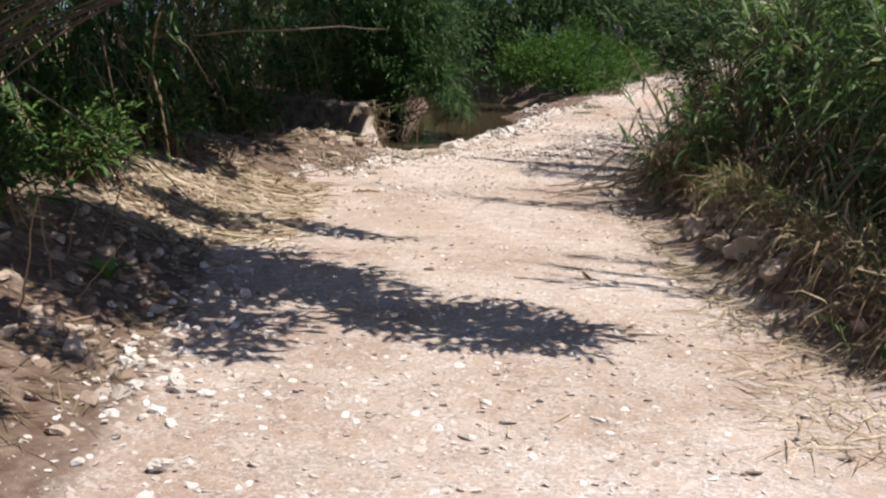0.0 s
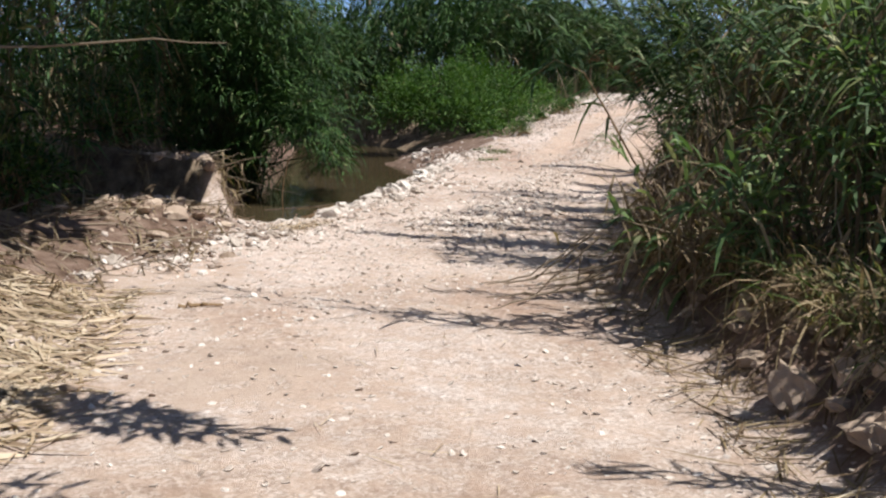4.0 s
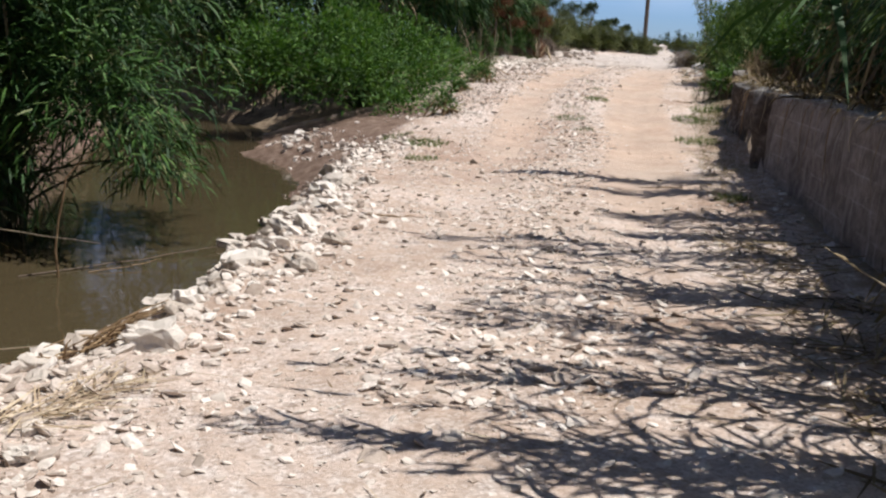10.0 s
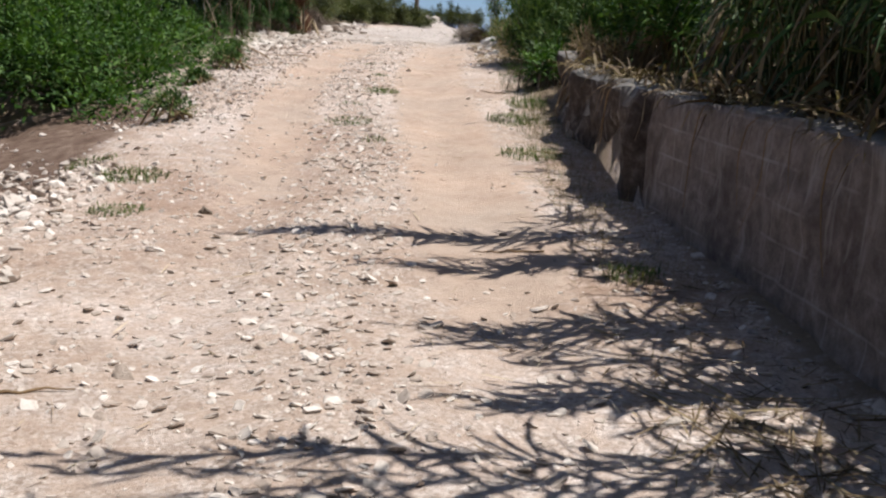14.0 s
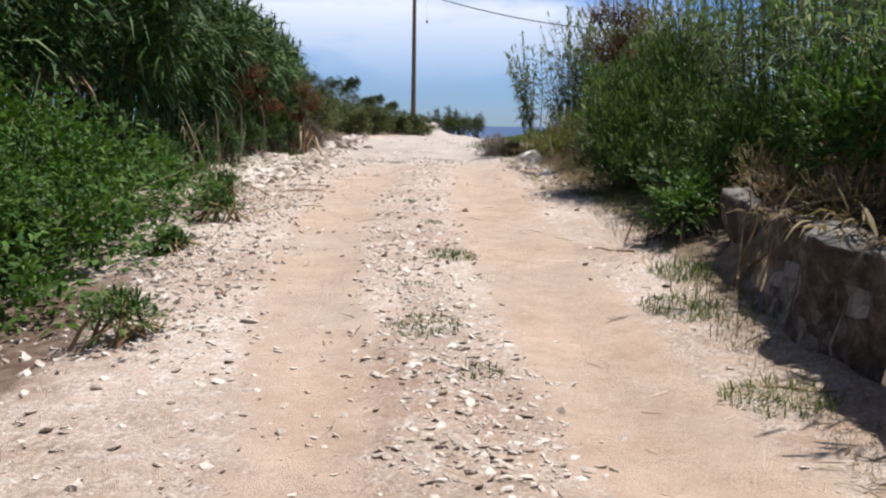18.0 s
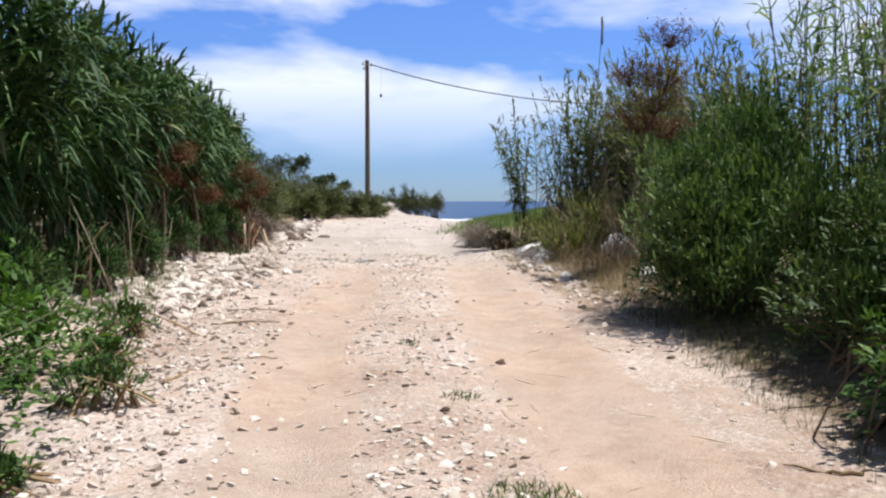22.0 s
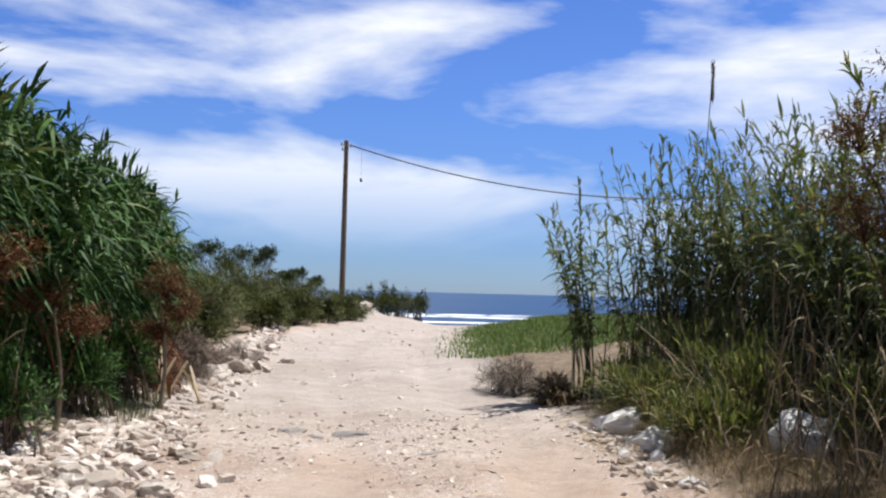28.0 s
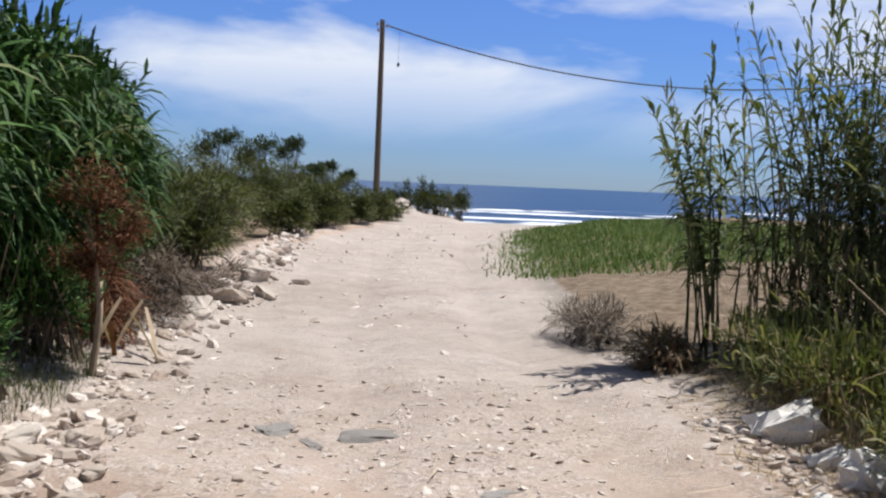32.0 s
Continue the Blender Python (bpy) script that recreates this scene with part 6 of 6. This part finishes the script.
# canes in the stream
sticks("leaning_cane", "thin dry cane standing in the water", "cane", [(-3.07, -10.91, -1.2), (-3.07, -10.9, -0.6), (-3.0, -10.85, -0.2), (-2.75, -10.8, 0.0)], 0.010, M_BROWNTWIG)
sticks("floating_cane", "thin brown cane lying on the brown water", "cane", [(-2.95, -10.7, -0.945), (-2.75, -10.5, -0.93), (-2.6, -10.25, -0.9)], 0.004, M_BROWNTWIG)
sticks("floating_cane", "dark cane lying on the brown water", "cane", [(-3.31, -11.01, -0.945), (-2.8, -10.2, -0.94), (-2.28, -9.3, -0.9)], 0.006, M_BARK)
sticks("floating_cane", "pale cane reaching from the bank into the water", "cane", [(-2.4, -14.0, -0.45), (-2.2, -13.2, -0.75), (-2.0, -12.3, -0.92)], 0.005, M_DEADCANE)
sticks("floating_cane", "pale cane reaching from the bank into the water", "cane", [(-3.6, -12.4, -0.2), (-3.2, -11.5, -0.5), (-2.9, -10.6, -0.75)], 0.005, M_DEADCANE)
sticks("fallen_cane", "long pale dead cane caught across the reeds", "cane", [(-2.8, -18.6, 1.05), (-1.8, -18.1, 1.15), (-0.6, -17.6, 1.25), (0.1, -17.4, 1.25)], 0.013, M_DEADCANE)
sticks("fallen_cane", "long pale dead cane caught across the reeds", "cane", [(0.2, -22.9, 0.8), (0.6, -22.4, 0.35), (0.7, -22.0, 0.1), (0.75, -21.6, -0.3)], 0.012, M_DEADCANE)
rocks([(-0.97, -5.9, float(land(-0.97, -5.9)) - 0.012)], [0.05], "stones on the track", "dark grey stone lying on the gravel", 77)
scene.objects[-1].data = scene.objects[-1].data.copy()
scene.objects[-1].data.materials[0] = M_BARK
# roots and stems that hang down the wall's face
for k in range(13):
    y = far.uniform(-10.4, -1.6)
    x = float(np.interp(y, XWY, XWX)) - 0.05
    low = far.uniform(-0.45, 0.2)
    sticks("hanging_root", "thin dry root hanging down the wall", "root", [(x + 0.12, y + far.uniform(-0.2, 0.2), 0.47), (x - 0.02, y, 0.40), (x - 0.05, y + far.uniform(-0.1, 0.1), (0.4 + low) / 2), (x - 0.06, y + far.uniform(-0.2, 0.2), low)], far.uniform(0.003, 0.007), M_DEADCANE if k % 4 == 0 else M_BROWNTWIG, "roots on the wall")
# twigs and clods on the soil banks
for x, y, dx, dy, h in ((1.75, -24.35, 0.12, 0.1, 0.75), (1.2, -23.6, -0.2, 0.1, 0.6), (0.9, -23.2, 0.25, -0.1, 0.5), (1.5, -23.7, 0.3, 0.2, 0.45), (0.4, -22.4, 0.2, 0.2, 0.7)):
    z = float(land(x, y)) - 0.03
    sticks("bare_twig", "thin bare twig standing in the soil bank", "twig", [(x, y, z), (x + dx * 0.4, y + dy * 0.5, z + h * 0.4), (x + dx, y + dy, z + h)], 0.008, M_BROWNTWIG, "bare twigs on the bank")
litter("dark dead leaves and twigs on the soil bank", [(3.4, -25.9), (2.5, -24.0), (0.9, -21.6), (-0.6, -21.6), (0.3, -23.8), (1.8, -26)], 1100, (0.06, 0.4), (0.004, 0.014), M_DRY)


def clods(label, line, n, width, smin, smax, seed):
    r = np.random.default_rng(seed)
    p = along(line, n, width, r)
    heap = Heap()
    scatter_stones(heap, p, smin + (smax - smin) * r.random(n) ** 2, 0.7, 14, seed, 2, 0.4)
    ob = part("soil_clods", heap.mesh("soil_clods"), M_CLOD, None, label, "stuff")
    ob["category"] = "soil"


M_CLOD = rock_mat("soil_clod", (0.26, 0.185, 0.135), (0.52, 0.42, 0.33))
clods("brown earth clods at the foot of the reeds", [(6.6, -21.4), (5.3, -19.7), (4.2, -17.3), (2.8, -15.3), (2.6, -13.0)], 560, 0.2, 0.012, 0.085, 51)
clods("brown earth clods on the soil bank", [(2.6, -25.4), (1.5, -23.4), (0.1, -21.3), (-1.2, -18.9)], 420, 0.4, 0.015, 0.08, 52)
clods("reddish earth clods on the stream bank", [(-2.2, -15.6), (-3.0, -13.2), (-3.9, -11.4)], 320, 0.35, 0.02, 0.12, 53)
for x, y, size in ((4.25, -18.25, 0.17), (4.6, -18.95, 0.14), (4.98, -19.6, 0.16), (5.35, -20.25, 0.13), (4.45, -18.6, 0.10), (3.95, -17.6, 0.11), (5.75, -20.9, 0.12)):
    rocks([(x, y, float(land(x, y)))], [size], "boulders at the foot of the bank", "pinkish earth boulder at the foot of the bank", int(size * 1000 + x * 10))
    scene.objects[-1].material_slots[0].link = "OBJECT"
    scene.objects[-1].material_slots[0].material = M_CLOD
# a dark reed that bows out of the tangle
h, lv = Heap(), Heap()
path = np.array([(2.75, -13.6, -0.2), (2.45, -13.7, 0.25), (2.2, -13.8, 0.7), (1.95, -13.85, 1.1), (1.65, -13.85, 1.22), (1.4, -13.85, 1.02)])
stems(h, path[None], np.array([[0.014, 0.013, 0.012, 0.010, 0.007, 0.003]]), 6)
top = thing("reed", "dark leafy reed bowing out of the dead tangle", "reed", (2.75, -13.6, -0.2))
part("cane", h.mesh("cane"), M_BROWNTWIG, top)
k = np.linspace(0.35, 1.0, 16)
root = np.stack([np.interp(k * 5, np.arange(6), path[:, a]) for a in range(3)], -1)
blades(lv, root, np.where(np.arange(16) % 2, 2.2, 4.0) + far.normal(0, 0.4, 16), far.uniform(0.25, 0.45, 16), 0.034, far.uniform(-0.3, 0.5, 16), far.uniform(0.4, 1.0, 16))
part("leaves", lv.mesh("leaves"), M_REED_SHADED, top, kind="stuff")
# young cane shoot beside the bank
shoot = Heap()
blades(shoot, np.tile([[1.15, -23.05, float(land(1.15, -23.05))]], (7, 1)), np.array([0.2, 1.1, 2.0, 2.9, 3.8, 4.7, 5.6]), 0.42, 0.06, 1.0, 0.55, 3)
ob = part("reed_shoot", shoot.mesh("reed_shoot"), M_HERB, None, "young bright green reed shoot on the soil bank")
ob["category"] = "plant"

# grass tufts and twigs on the track
for x, y, r, n, hh in ((0.0, 0.0, 0.22, 260, 0.10), (-0.25, -2.0, 0.25, 260, 0.09), (0.05, -2.9, 0.12, 90, 0.08), (-0.1, 1.9, 0.12, 90, 0.07), (1.55, -3.3, 0.3, 340, 0.13), (1.5, -1.6, 0.3, 340, 0.14), (1.75, -0.6, 0.25, 260, 0.16), (-1.75, -4.9, 0.28, 340, 0.12), (-1.55, -6.1, 0.2, 200, 0.10), (-2.3, -4.2, 0.22, 200, 0.10), (-0.35, 3.8, 0.1, 70, 0.06), (-0.3, -1.0, 0.12, 90, 0.06), (1.75, -7.2, 0.2, 200, 0.12)):
    tuft("small green grass tuft on the gravel track", (x, y), r, n, hh)
for x, y, s in ((-2.05, -2.3, 0.26), (-2.2, 1.8, 0.24), (-2.45, 2.9, 0.2), (-2.6, 4.4, 0.28), (-2.35, 0.4, 0.16)):
    z = float(land(x, y))
    bush("weed", "low dark green weed growing out of the rubble", "weed", [(x, y, z + s * 0.5, s, s, s * 0.6)], 700, 0.07, M_TAMARISK, M_BROWNTWIG, 24, (x, y), 0.25, 0.6, "weeds on the rubble")


def utility_pole(x, y):
    z0 = float(land(x, y)) - 0.3
    top = thing("utility_pole", "weathered brown wooden utility pole with a single cable", "pole", (x, y, z0))
    h = Heap()
    t = np.linspace(0, 1, 12)
    stems(h, np.stack([x + 0 * t, y + 0 * t, z0 + (8.12 - z0) * t], -1)[None], (0.135 - 0.04 * t)[None], 12)
    shaft = part("shaft", h.mesh("shaft", True), M_BARK, top, "brown weathered timber shaft")
    h = Heap()
    stems(h, np.array([[[x - 0.02, y, 8.05], [x - 0.02, y, 8.16]]]), np.array([[0.11, 0.05]]), 12)
    part("cap", h.mesh("cap"), M_BARK, top)
    for dx, dz in ((-0.2, -0.06), (0.2, -0.1), (-0.16, -0.28)):
        h = Heap()
        stems(h, np.array([[[x, y - 0.1, 8.0 + dz - 0.02], [x + dx, y - 0.12, 8.0 + dz]]]), np.array([[0.018, 0.018]]), 6)
        stems(h, np.array([[[x + dx, y - 0.12, 7.95 + dz], [x + dx, y - 0.12, 8.08 + dz]]]), np.array([[0.045, 0.03]]), 8)
        part("insulator", h.mesh("insulator"), M_GREYTWIG, top, "small grey insulator on a hook")
    return top


utility_pole(0.0, 47.4)


def cable(name, label, pts, r):
    c = bpy.data.curves.new(name, "CURVE")
    c.dimensions, c.bevel_depth, c.bevel_resolution = "3D", r, 2
    s = c.splines.new("POLY")
    s.points.add(len(pts) - 1)
    for p, q in zip(s.points, pts):
        p.co = (*q, 1)
    c.materials.append(M_CABLE)
    return tagged(new(name, c), label, "cable")


M_CABLE = mat("cable", 0.6, 0.3)[0]
M_CABLE.node_tree.nodes["Principled BSDF"].inputs["Base Color"].default_value = (0.06, 0.065, 0.075, 1)
wire = [(x, 47.3, 7.98 - 0.2987 * x + 0.01173 * x * x) for x in np.linspace(0.15, 25.5, 50)]
weight = Heap()
stems(weight, np.array([[[0.67, 47.3, 7.78], [0.67, 47.3, 6.5]]]), np.array([[0.004, 0.004]]), 4)
stems(weight, np.array([[[0.67, 47.3, 6.34], [0.67, 47.3, 6.42], [0.67, 47.3, 6.52]]]), np.array([[0.03, 0.065, 0.02]]), 8)
ob = part("hanging_weight", weight.mesh("hanging_weight"), M_CABLE, None, "small dark weight hanging on a thin line from the cable")
ob["category"] = "weight"
cable("overhead_cable", "dark overhead cable sagging from the pole", wire, 0.028)
